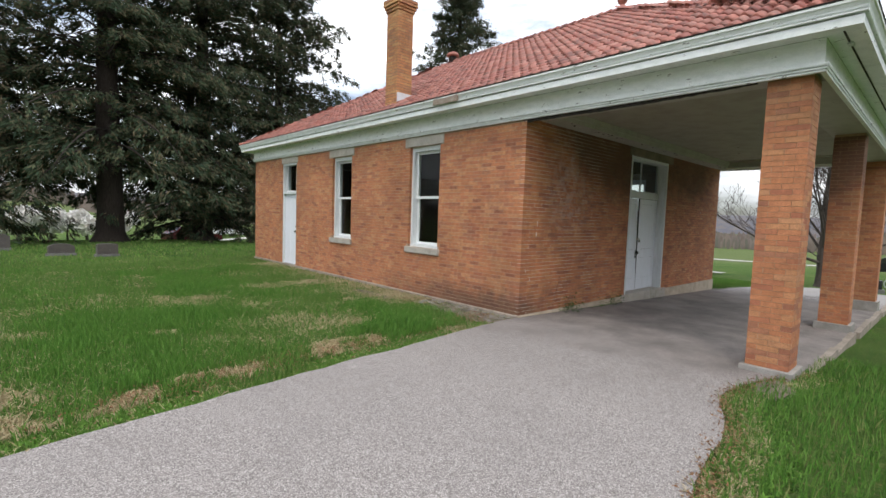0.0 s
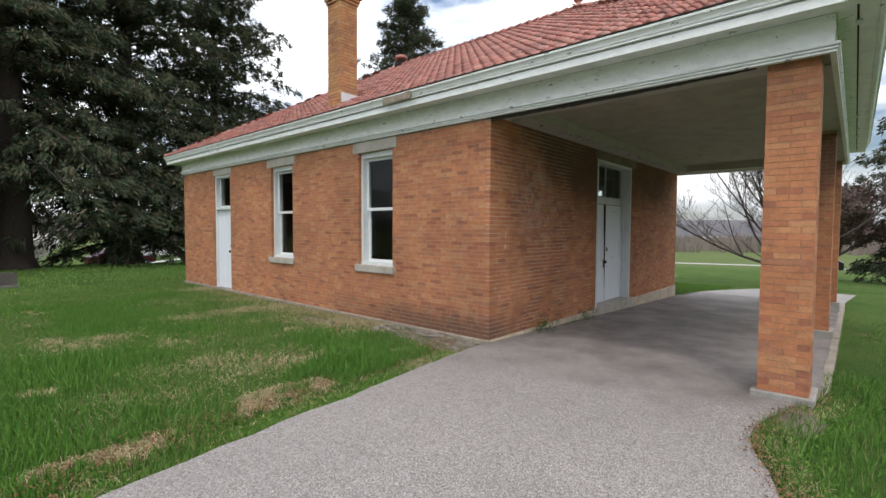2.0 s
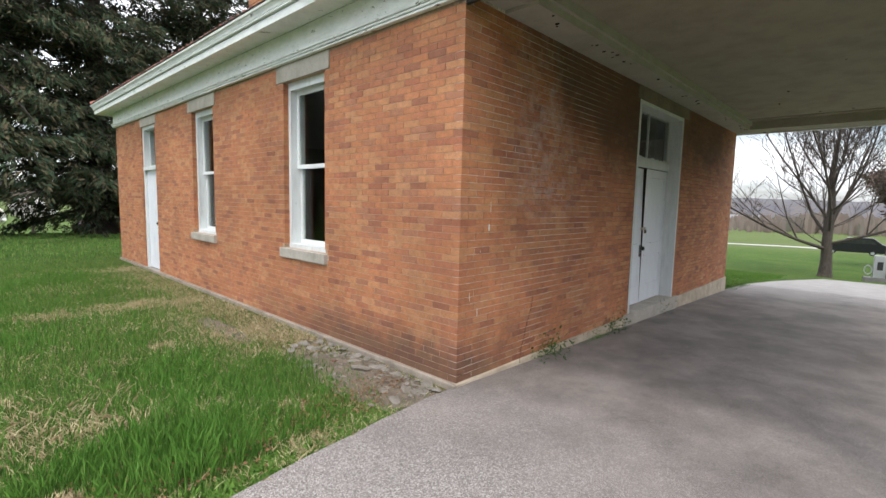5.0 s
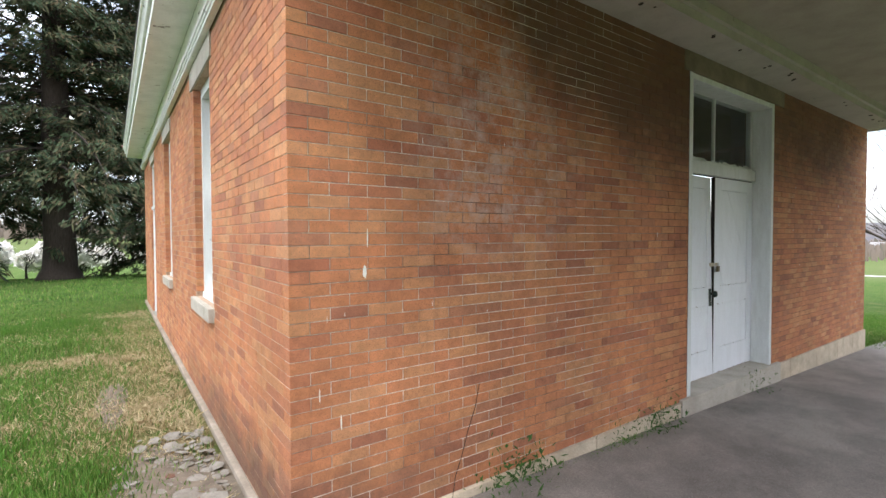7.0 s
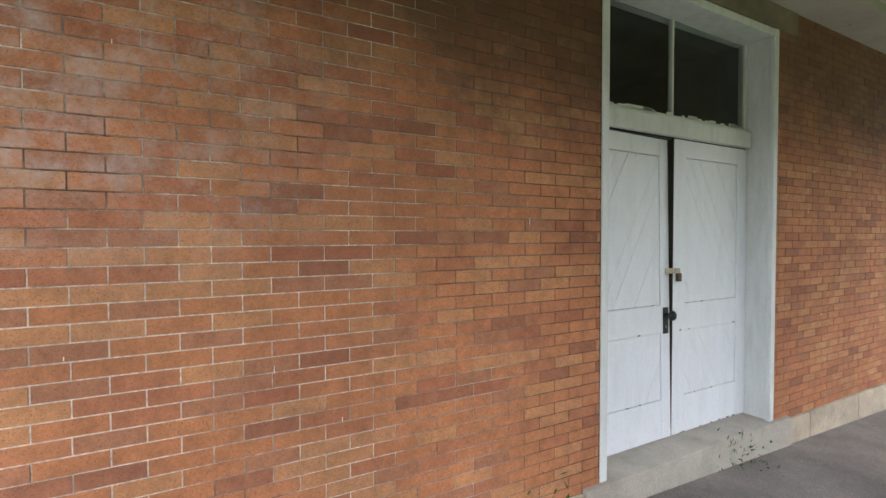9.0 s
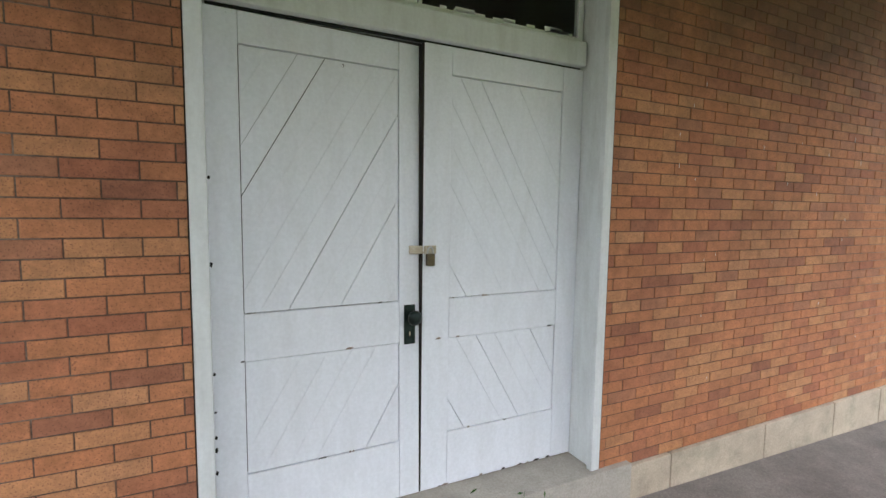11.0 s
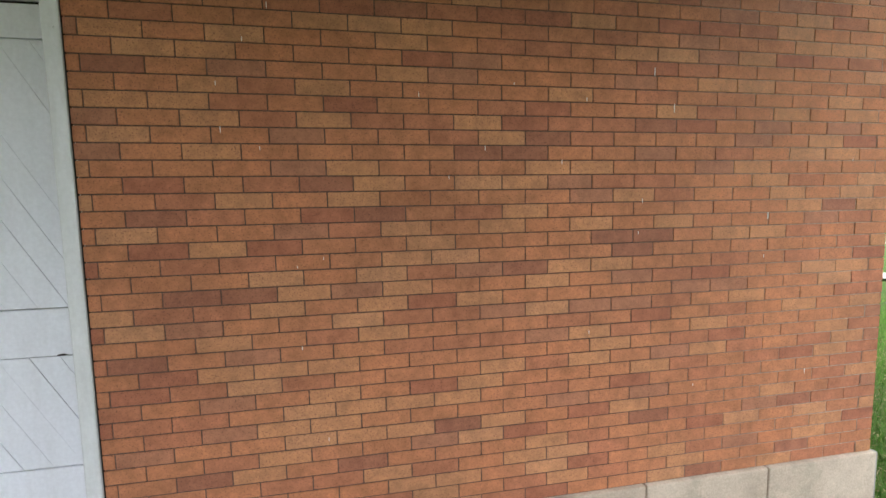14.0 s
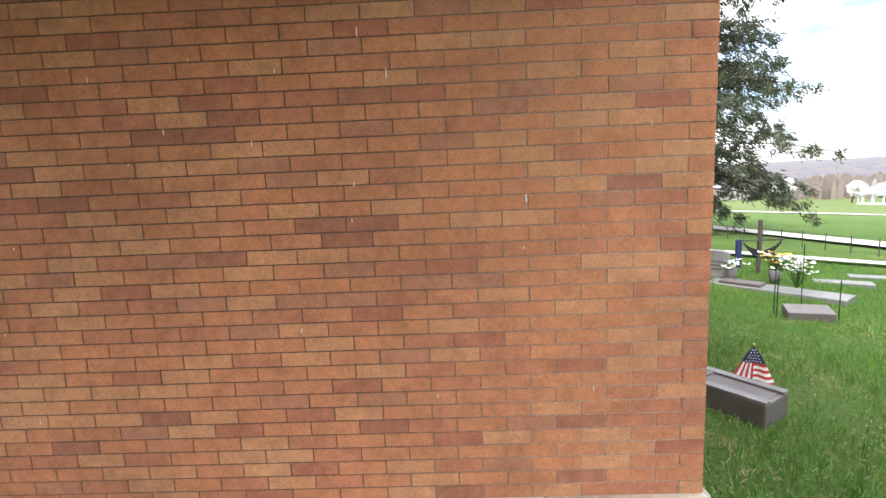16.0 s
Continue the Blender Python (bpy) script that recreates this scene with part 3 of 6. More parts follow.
part("gutter", sweep([(0.240, 3.496), (0.318, 3.496), (0.328, 3.500), (0.328, 3.514), (0.306, 3.517), (0.306, 3.525), (0.326, 3.528), (0.330, 3.548), (0.350, 3.580), (0.364, 3.584), (0.366, 3.608), (0.352, 3.612), (0.340, 3.590), (0.240, 3.560)]), CORNICE_PAINT, cornice, "white boxed gutter with a patched joint")
part("roof_edge", sweep([(0.20, 3.616), (0.372, 3.614), (0.374, 3.626), (0.20, 3.640)]), TAR, cornice, "black tarred edge above the gutter")
# the seam's shade is a solid dark strip on the soffit
part("open_seam", box(CX0 - 0.10, CX1 + 0.10, CY0 - 0.150, CY0 - 0.136, 3.416, 3.424), TAR, cornice, "dark strip for the shade in an open seam of the eave boards")
seam = random.Random(17)
for k in range(6):
    sx = seam.uniform(CX0, CX1)
    part("loose_board", box(sx, sx + seam.uniform(0.06, 0.16), CY0 - 0.175, CY0 - 0.125, 3.398, 3.418, 0.004), FRAME_PAINT, cornice, "loose end of an eave board")

part("gutter_patch", slab([(0, 3.498), (0.62, 3.498), (0.60, 3.60), (0.30, 3.585), (0.0, 3.60)], (0, 1, 0), (0, 0, 1), (-1, 0, 0), (CX0 - 0.345, 5.75, 0), 0.022), RUST, cornice, "rusty patched gutter joint")

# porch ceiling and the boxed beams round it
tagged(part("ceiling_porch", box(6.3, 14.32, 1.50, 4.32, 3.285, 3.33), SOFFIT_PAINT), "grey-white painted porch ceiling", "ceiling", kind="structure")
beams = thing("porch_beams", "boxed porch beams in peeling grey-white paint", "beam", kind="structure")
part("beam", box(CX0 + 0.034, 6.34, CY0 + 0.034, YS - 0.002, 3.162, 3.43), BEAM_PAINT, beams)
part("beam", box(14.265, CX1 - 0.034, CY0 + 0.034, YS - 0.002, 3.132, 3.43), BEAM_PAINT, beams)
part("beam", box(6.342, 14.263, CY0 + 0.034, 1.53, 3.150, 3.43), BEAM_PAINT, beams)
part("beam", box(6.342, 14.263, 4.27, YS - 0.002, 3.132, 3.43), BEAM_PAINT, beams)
# ragged dark strip stands for the shade in the gap of missing trim
rag = [(1.56, 3.158)] + [(1.56 + 3.03 * k / 46, 3.098 - 0.03 * min(1, k / 20) - 0.022 * abs(noise.noise((k * 0.45, 2.0, 0)))) for k in range(47)] + [(4.59, 3.158)]
part("bare_board", slab(rag, (0, 1, 0), (0, 0, 1), (1, 0, 0), (CX0 + 0.032, 0, 0), 0.03), TAR, beams, "dark ragged strip for the shaded gap where trim has fallen off")
part("cover_strip", box(6.344, 14.26, 4.235, 4.268, 3.20, 3.284), BEAM_PAINT, beams)
part("cover_strip", box(13.9, 13.93, 1.532, 4.234, 3.262, 3.284), BEAM_PAINT, beams)

mud = random.Random(21)
for k in range(26):
    mx, my = mud.uniform(6.6, 14.2), 4.30 + abs(mud.gauss(0, 0.05))
    part("mud_dab", ball((mx, my, 3.131), mud.uniform(0.008, 0.018), squash=(1, 1.4, 0.6), u=7, v=5), BARK, beams, "dark wasp mud")
for k in range(9):
    mx, my = mud.uniform(6.6, 14.0), mud.uniform(1.7, 4.1)
    part("mud_dab", ball((mx, my, 3.284), mud.uniform(0.006, 0.014), squash=(1, 1.4, 0.6), u=7, v=5), BARK, beams, "dark wasp mud")

# ---- roof ----
EX0, EX1, EY0, EY1, EAVE, SLOPE = CX0 - 0.33, CX1 + 0.33, CY0 - 0.33, CY1 + 0.33, 3.572, 0.575
HALF = (EX1 - EX0) / 2
RX, RZ = (EX0 + EX1) / 2, EAVE + SLOPE * (EX1 - EX0) / 2
RY0, RY1 = EY0 + HALF, EY1 - HALF
roof = thing("roof", "hipped roof of weathered red barrel clay tiles", "roof", kind="structure")


def roof_deck():
    bm = bmesh.new()
    a, b, c, d = [bm.verts.new(p) for p in ((EX0, EY0, EAVE), (EX1, EY0, EAVE), (EX1, EY1, EAVE), (EX0, EY1, EAVE))]
    e, f = bm.verts.new((RX, RY0, RZ)), bm.verts.new((RX, RY1, RZ))
    for face in ((a, b, e), (b, c, f, e), (c, d, f), (d, a, e, f), (d, c, b, a)):
        bm.faces.new(face)
    return part("deck", bm, TAR, roof, "dark roof deck under the tiles")


roof_deck()


def tile_mesh(width, length, rise, rows=6):
    """One barrel tile: an arch along its length with a visible front edge; u across, v up the slope, w out."""
    verts, faces = [], []
    for v, lift in ((0.0, 0.034), (length + 0.035, 0.005)):
        for i in range(rows + 1):
            s = i / rows
            h = rise * math.sin(math.pi * min(1, s / 0.72)) if s < 0.72 else -0.012 * math.sin(math.pi * (s - 0.72) / 0.28)
            verts.append((width * (s - 0.5), v, lift + h))
    n = rows + 1
    for i in range(n):
        x, v, w = verts[i]
        verts.append((x, 0.004, w - 0.030))
    for i in range(rows):
        faces.append((i, i + 1, n + i + 1, n + i))
        faces.append((2 * n + i, 2 * n + i + 1, i + 1, i))
    return verts, faces


TILE_W, TILE_L = 0.168, 0.232
tv, tf = tile_mesh(TILE_W, TILE_L, 0.052)
tile_shared = bpy.data.meshes.new("tile")
tile_shared.from_pydata(tv, [], tf)
tile_shared.materials.append(TILE_OB)
tile_shared.polygons.foreach_set("use_smooth", [True] * len(tile_shared.polygons))


def lay_tiles(origin, along, up, span, single):
    """Tiles on one hipped slope. along: the eave's direction; up: up the slope; single(u, v): whether a tile is a piece of its own."""
    o, a, u = Vector(origin), Vector(along), Vector(up).normalized()
    n = a.cross(u)
    if n.z < 0:
        n = -n
    slope_len = HALF * math.sqrt(1 + SLOPE * SLOPE)
    verts, faces = [], []
    for r in range(int(slope_len / TILE_L) + 1):
        v = r * TILE_L
        inset = v / slope_len * HALF
        for k in range(int(span / TILE_W)):
            c = (k + 0.5) * TILE_W
            if c < inset - 0.02 or c > span - inset + 0.02 or v > slope_len - 0.1:
                continue
            base = o + a * c + u * (v + 0.02)
            jit = random.uniform(-0.006, 0.006)
            m = Matrix((a, u, n)).transposed().to_4x4()
            m.translation = base + n * (0.006 + jit)
            if single(c, v):
                ob = new("tile", tile_shared)
                ob.parent = roof
                ob.matrix_basis = m
            else:
                s = len(verts)
                verts.extend(m @ Vector(p) for p in tv)
                faces.extend(tuple(i + s for i in f) for f in tf)
    return raw("tiles", verts, faces, TILE_IS, roof, smooth=True)


tagged(lay_tiles((EX0, EY1, EAVE), (0, -1, 0), (1, 0, SLOPE), EY1 - EY0, lambda c, v: EY1 - c < 5.2 and v < 2.6), kind="stuff")
tagged(lay_tiles((EX0, EY0, EAVE), (1, 0, 0), (0, 1, SLOPE), EX1 - EX0, lambda c, v: False), kind="stuff")
tagged(lay_tiles((EX1, EY0, EAVE), (0, 1, 0), (-1, 0, SLOPE), EY1 - EY0, lambda c, v: False), kind="stuff")
tagged(lay_tiles((EX1, EY1, EAVE), (-1, 0, 0), (0, -1, SLOPE), EX1 - EX0, lambda c, v: False), kind="stuff")


def cap_tiles(p, q, step=0.24):
    """Overlapping round cap tiles along a hip or ridge."""
    p, q = Vector(p), Vector(q)
    d = (q - p).normalized()
    side = d.cross(Vector((0, 0, 1))).normalized()
    up = side.cross(d).normalized()
    for i in range(int((q - p).length / step)):
        verts, faces = [], []
        for t, r, lift in ((0.0, 0.092, 0.042), (step + 0.04, 0.074, 0.018)):
            for k in range(7):
                ang = math.pi * k / 6
                verts.append(p + d * (i * step + t) + side * (r * math.cos(ang)) + up * (lift + 0.9 * r * math.sin(ang) - 0.02))
        for k in range(6):
            faces.append((k, k + 1, k + 8, k + 7))
        faces.append(tuple(range(7)))
        raw("cap_tile", verts, faces, TILE_OB, roof, smooth=False)


cap_tiles((EX0 + 0.02, EY0 + 0.02, EAVE + 0.03), (RX, RY0, RZ + 0.03))
cap_tiles((EX1 - 0.02, EY0 + 0.02, EAVE + 0.03), (RX, RY0, RZ + 0.03))
cap_tiles((EX0 + 0.02, EY1 - 0.02, EAVE + 0.03), (RX, RY1, RZ + 0.03))
cap_tiles((RX, RY0, RZ + 0.04), (RX, RY1, RZ + 0.04))
part("finial", lathe((RX, RY0, RZ), [(0.12, 0.02), (0.12, 0.09), (0.07, 0.13), (0.05, 0.17), (0.10, 0.21), (0.12, 0.27), (0.10, 0.33), (0.06, 0.36), (0.02, 0.38)]), TILE_OB, roof, "red clay ball finial", smooth=True)

# clay vent on the ridge
vent = thing("roof_vent", "small round clay vent with a domed cap on the ridge", "vent")
part("pipe", lathe((RX, RY1, RZ - 0.02), [(0.12, 0.0), (0.12, 0.24), (0.10, 0.26)]), BARK, vent, smooth=True)
part("cap", lathe((RX, RY1, RZ + 0.24), [(0.19, 0.0), (0.20, 0.03), (0.15, 0.10), (0.06, 0.14), (0.01, 0.15)]), TILE_OB, vent, smooth=True)


# ---- windows ----
def depth(side, a, b):
    """A stretch of depth into the side wall, from its outer face, as x limits; side -1 is the west wall, 1 the east one."""
    return (XW + a, XW + b) if side < 0 else (XE - b, XE - a)


def sash(side, y0, y1, z0, z1, d, parent, name):
    bar = 0.048
    xa, xb = depth(side, d, d + 0.035)
    bm = box(xa, xb, y0, y0 + bar, z0, z1)
    box(xa, xb, y1 - bar, y1, z0, z1, bm=bm)
    box(xa, xb, y0 + bar, y1 - bar, z0, z0 + bar, bm=bm)
    box(xa, xb, y0 + bar, y1 - bar, z1 - bar, z1, bm=bm)
    s = part(name, bm, SASH_PAINT, parent)
    p = part("pane", box(*depth(side, d + 0.014, d + 0.019), y0 + bar, y1 - bar, z0 + bar, z1 - bar), GLASS, s)
    p.visible_shadow = False
    return s


def tall_window(i, side, y0, y1, z0, z1):
    w = thing(f"window_{i}", "tall double-hung window with white wooden frame and dark panes", "window", "tall side windows", "structure")
    part("jamb", box(*depth(side, 0.065, 0.25), y0 - 0.01, y0 + 0.055, z0, z1), FRAME_PAINT, w)
    part("jamb", box(*depth(side, 0.065, 0.25), y1 - 0.055, y1 + 0.01, z0, z1), FRAME_PAINT, w)
    part("head", box(*depth(side, 0.065, 0.25), y0 + 0.056, y1 - 0.056, z1 - 0.09, z1), FRAME_PAINT, w)
    part("inner_sill", box(*depth(side, 0.045, 0.25), y0 + 0.056, y1 - 0.056, z0 + 0.001, z0 + 0.05), FRAME_PAINT, w)
    mid = 1.925
    sash(side, y0 + 0.057, y1 - 0.057, mid - 0.024, z1 - 0.091, 0.145, w, "upper_sash")
    sash(side, y0 + 0.057, y1 - 0.057, z0 + 0.052, mid + 0.024, 0.185, w, "lower_sash")
    part("stone_sill", box(*depth(side, -0.045, 0.14), y0 - 0.05, y1 + 0.06, z0 - 0.115, z0 - 0.001, 0.008), LINTEL_STONE, w, "grey stone sill")
    part("lintel", box(*depth(side, -0.014, 0.12), y0 - 0.10, y1 + 0.15, z1 + 0.001, 3.10, 0.006), LINTEL_STONE, w, "rough grey stone lintel")
    return w


for i, (a, b, c, d) in enumerate(WINDOWS):
    tall_window(i + 1, -1, a, b, c, d)
for i, (a, b, c, d) in enumerate(EAST_WINDOWS):
    tall_window(i + 3, 1, a, b, c, d)


def side_door():
    y0, y1, z0, z1 = SIDE_DOOR
    dr = thing("door_2", "white panelled side door, shut, with a small window above", "door", kind="structure")
    x = XW + 0.03
    part("jamb", box(x, x + 0.2, y0, y0 + 0.07, 0.02, z1), FRAME_PAINT, dr)
    part("jamb", box(x, x + 0.2, y1 - 0.07, y1, 0.02, z1), FRAME_PAINT, dr)
    part("head", box(x, x + 0.2, y0 + 0.071, y1 - 0.071, z1 - 0.06, z1), FRAME_PAINT, dr)
    part("transom_bar", box(x - 0.03, x + 0.2, y0 + 0.071, y1 - 0.071, 2.05, 2.11), FRAME_PAINT, dr)
    leaf = part("leaf", box(x + 0.05, x + 0.09, y0 + 0.073, y1 - 0.073, 0.03, 2.048), DOOR_PAINT, dr)
    for zz, hh in ((0.18, 0.52), (0.80, 0.62), (1.50, 0.42)):
        for k in (0, 1):
            ya = y0 + 0.15 + k * 0.35
            bm = box(x + 0.044, x + 0.0495, ya, ya + 0.27, zz, zz + hh, 0.004)
            part("panel", bm, DOOR_PAINT, leaf)
    part("knob", ball((x + 0.01, y0 + 0.14, 0.98), 0.032), IRON, leaf, "dark door knob", smooth=True)
    part("lock", rod((x + 0.03, y0 + 0.14, 1.12), (x + 0.05, y0 + 0.14, 1.12), 0.028, sides=12), IRON, leaf)
    bm = box(x + 0.1, x + 0.13, y0 + 0.073, y0 + 0.11, 2.112, z1 - 0.062)
    box(x + 0.1, x + 0.13, y1 - 0.11, y1 - 0.073, 2.112, z1 - 0.062, bm=bm)
    box(x + 0.1, x + 0.13, y0 + 0.11, y1 - 0.11, 2.112, 2.15, bm=bm)
    tr = part("transom_sash", bm, SASH_PAINT, dr)
    p = part("pane", box(x + 0.112, x + 0.117, y0 + 0.11, y1 - 0.11, 2.15, z1 - 0.062), GLASS, tr)
    p.visible_shadow = False
    part("lintel", box(XW - 0.012, XW + 0.12, y0 - 0.08, y1 + 0.02, z1 + 0.001, 3.10, 0.006), LINTEL_STONE, dr, "grey stone lintel")
    part("threshold", box(XW - 0.03, XW + 0.2, y0, y1, -0.06, 0.019, 0.006), CONCRETE, dr)


side_door()


# ---- the double door ----
def double_door():
    x0, x1, z0, z1 = DOOR
    d = thing("door_1", "white double door with diagonal boards, padlocked shut, under a dark transom window", "door", kind="structure")
    Y = 4.79
    for a, b, c, e in ((x0 + 0.001, x0 + 0.056, x0 + 0.001, x0 + 0.045), (x1 - 0.056, x1 - 0.001, x1 - 0.030, x1 - 0.001)):
        part("casing", box(a, b, YS - 0.008, YS + 0.028, 0.056, z1 - 0.002, 0.006), FRAME_PAINT, d)
        part("jamb", box(c, e, YS + 0.029, Y + 0.08, 0.056, z1 - 0.002), FRAME_PAINT, d)
    part("head", box(x0 + 0.057, x1 - 0.057, YS - 0.004, Y + 0.08, z1 - 0.055, z1 - 0.003, 0.006), FRAME_PAINT, d)
    part("transom_bar", box(x0 + 0.052, x1 - 0.044, Y - 0.035, Y + 0.06, 2.115, 2.235, 0.008), FRAME_PAINT, d)
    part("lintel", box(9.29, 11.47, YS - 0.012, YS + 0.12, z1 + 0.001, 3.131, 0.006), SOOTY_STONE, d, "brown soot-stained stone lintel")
    # black strips stand for the shade in the gaps beside the casing
    for a in (x0 - 0.006, x1 - 0.0005):
        part("gap_line", box(a + 0.002, a + 0.006, YS - 0.0012, YS + 0.01, 0.06, z1 - 0.004), GAP_SHADE_CHIP, d, "black strip for the shade in the gap beside the casing")
    rg = random.Random(3)
    for k in range(9):
        zz = rg.uniform(0.15, 1.75) if k > 5 else rg.uniform(0.35, 0.75)
        hh = rg.uniform(0.006, 0.018)
        part("paint_chip", slab([(0, 0), (0.008, -hh * 0.4), (0.012, hh * 0.5), (0.004, hh)], (1, 0, 0), (0, 0, 1), (0, -1, 0), (x0 + 0.052, Y - 0.0002, zz), 0.001), GAP_SHADE_CHIP, d)
    # transom window with a middle bar and flaking putty
    bm = box(x0 + 0.053, x1 - 0.045, Y, Y + 0.035, 2.237, 2.262)
    box(x0 + 0.053, x0 + 0.085, Y, Y + 0.035, 2.262, z1 - 0.056, bm=bm)
    box(x1 - 0.075, x1 - 0.045, Y, Y + 0.035, 2.262, z1 - 0.056, bm=bm)
    box(10.26, 10.276, Y, Y + 0.035, 2.262, z1 - 0.056, bm=bm)
    ts = part("transom_sash", bm, FRAME_PAINT, d)
    for a, b in ((x0 + 0.085, 10.26), (10.276, x1 - 0.075)):
        p = part("pane", box(a, b, Y + 0.016, Y + 0.021, 2.262, z1 - 0.056), GLASS, ts)
        p.visible_shadow = False
    rng = random.Random(5)
    bm = bmesh.new()
    for k in range(22):
        a = rng.uniform(x0 + 0.1, x1 - 0.2)
        ln = rng.uniform(0.03, 0.12)
        h = rng.uniform(0.006, 0.02)
        box(a, a + ln, Y - 0.006, Y - 0.001, 2.262 - h * 0.3, 2.262 + h, bm=bm)
    part("putty_flakes", bm, SASH_PAINT, ts, "flaking white putty")
    # two leaves; the first is warped and stands back at its top corner
    def sag(x, z):
        return 0.047 * max(0.0, (x - x0 - 0.05) / 0.85) * (z - 0.062) / 2.04

    for side, (a, b) in enumerate(((x0 + 0.050, 10.2825), (10.2915, x1 - 0.032))):
        pa, pb = (9.545, 10.187) if side == 0 else (10.425, 11.052)
        lo, hi = 0.062, 2.102 + 0.004 * side
        bm = box(a, pa, Y, Y + 0.04, lo, hi, 0.002)
        box(pb, b, Y, Y + 0.04, lo, hi, 0.002, bm=bm)
        for za, zb in ((lo, 0.325), (0.785, 0.972), (1.985, hi)):
            box(pa + 0.0015, pb - 0.0015, Y + 0.0005, Y + 0.04, za, zb, 0.002, bm=bm)
        leaf = part("door_leaf", bm, DOOR_PAINT, d)
        # black backing paints the shade of the grooves round the boards
        part("panel_back", box(pa, pb, Y + 0.022, Y + 0.036, 0.325, 1.985), GAP_SHADE_CHIP, leaf, "black backing for the shade in the grooves between boards")
        ang = radians(60)
        du, dv = (math.cos(ang), math.sin(ang)) if side == 0 else (-math.cos(ang), math.sin(ang))
        nu, nv = -dv, du
        for z2, z3 in ((0.329, 0.781), (0.976, 1.981)):
            rect = [(pa + 0.0032, z2), (pb - 0.0032, z2), (pb - 0.0032, z3), (pa + 0.0032, z3)]
            vals = [nu * p[0] + nv * p[1] for p in rect]
            w = 0.092
            s = min(vals) - 0.05
            while s < max(vals):
                gap = rng.choice((0.0004, 0.0006, 0.0008, 0.0012, 0.0022, 0.003))
                poly = clip(clip(rect, nu, nv, s), -nu, -nv, -(s + w - gap))
                if len(poly) > 2:
                    area = abs(sum(p[0] * q[1] - q[0] * p[1] for p, q in zip(poly, poly[1:] + poly[:1]))) / 2
                    if area > 0.0006:
                        part("board", slab(poly, (1, 0, 0), (0, 0, 1), (0, -1, 0), (0, Y + 0.021, 0), 0.0145 + rng.uniform(-0.0008, 0.0008)), DOOR_PAINT, leaf)
                s += w
        if side == 0:
            plate = part("lock_plate", box(10.208, 10.262, Y - 0.006, Y - 0.0005, 0.775, 0.955, 0.002), IRON, leaf, "green-black iron lock plate")
            part("knob", ball((10.243, Y - 0.05, 0.903), 0.034, squash=(1, 0.7, 1)), IRON, plate, "dark iron door knob", smooth=True)
            part("shank", rod((10.240, Y - 0.006, 0.903), (10.243, Y - 0.05, 0.903), 0.012), IRON, plate)
            part("keyhole", box(10.232, 10.238, Y - 0.0075, Y - 0.0061, 0.815, 0.832), CREAM, plate)
            for o in (leaf, *leaf.children_recursive):
                for v in o.data.vertices:
                    v.co.y += sag(v.co.x, v.co.z)
        else:
            part("worn_edge", box(10.2856, 10.2912, Y + 0.003, Y + 0.039, lo, hi), TAR, leaf, "dark bare wood along the meeting edge")
    # flaked paint along the rails and the foot of the leaves
    for k in range(30):
        a = rg.uniform(x0 + 0.10, x1 - 0.16)
        zz = (0.064, 0.064, 0.327, 0.785, 0.973)[k % 5]
        ln, hh = rg.uniform(0.010, 0.045), rg.uniform(0.003, 0.010)
        back = sag(a, zz) if a < 10.28 else 0.0
        if abs(a - 10.27) < 0.06:
            continue
        part("paint_chip", slab([(0, 0), (ln * 0.6, -hh * 0.1), (ln, hh * 0.4), (ln * 0.55, hh), (ln * 0.2, hh * 0.7)], (1, 0, 0), (0, 0, 1), (0, -1, 0), (a, Y - 0.0004 + back, zz), 0.0012), TAR if k % 2 else RUST, d)
    # black strip painted as the shade between leaves and transom bar
    part("gap_line", box(x0 + 0.06, x1 - 0.05, Y + 0.004, Y + 0.02, 2.1065, 2.1145), GAP_SHADE_CHIP, d, "black strip for the shade in the gap above the leaves")
    # hasp and padlock
    hasp = part("hasp", box(10.232, 10.352, Y - 0.012, Y - 0.0005, 1.185, 1.222, 0.003), CREAM, d, "chipped cream-painted hasp")
    part("hinge_pin", rod((10.298, Y - 0.013, 1.186), (10.298, Y - 0.013, 1.221), 0.005), CREAM, hasp)
    bm = bmesh.new()
    pts = [(10.318 + 0.014 * math.cos(t), Y - 0.022, 1.188 + 0.03 * max(0, math.sin(t))) for t in [math.pi * k / 8 for k in range(9)]]
    for p, q in zip(pts, pts[1:]):
        rod(p, q, 0.0035, sides=6, bm=bm)
    part("shackle", bm, SILVER, hasp)
    for o in (hasp, *hasp.children):
        for v in o.data.vertices:
            v.co.y += sag(v.co.x, v.co.z) if v.co.x < 10.27 else 0.0
    part("padlock_body", box(10.299, 10.337, Y - 0.034, Y - 0.012, 1.132, 1.188, 0.004), BRASS, hasp, "tarnished padlock")


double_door()


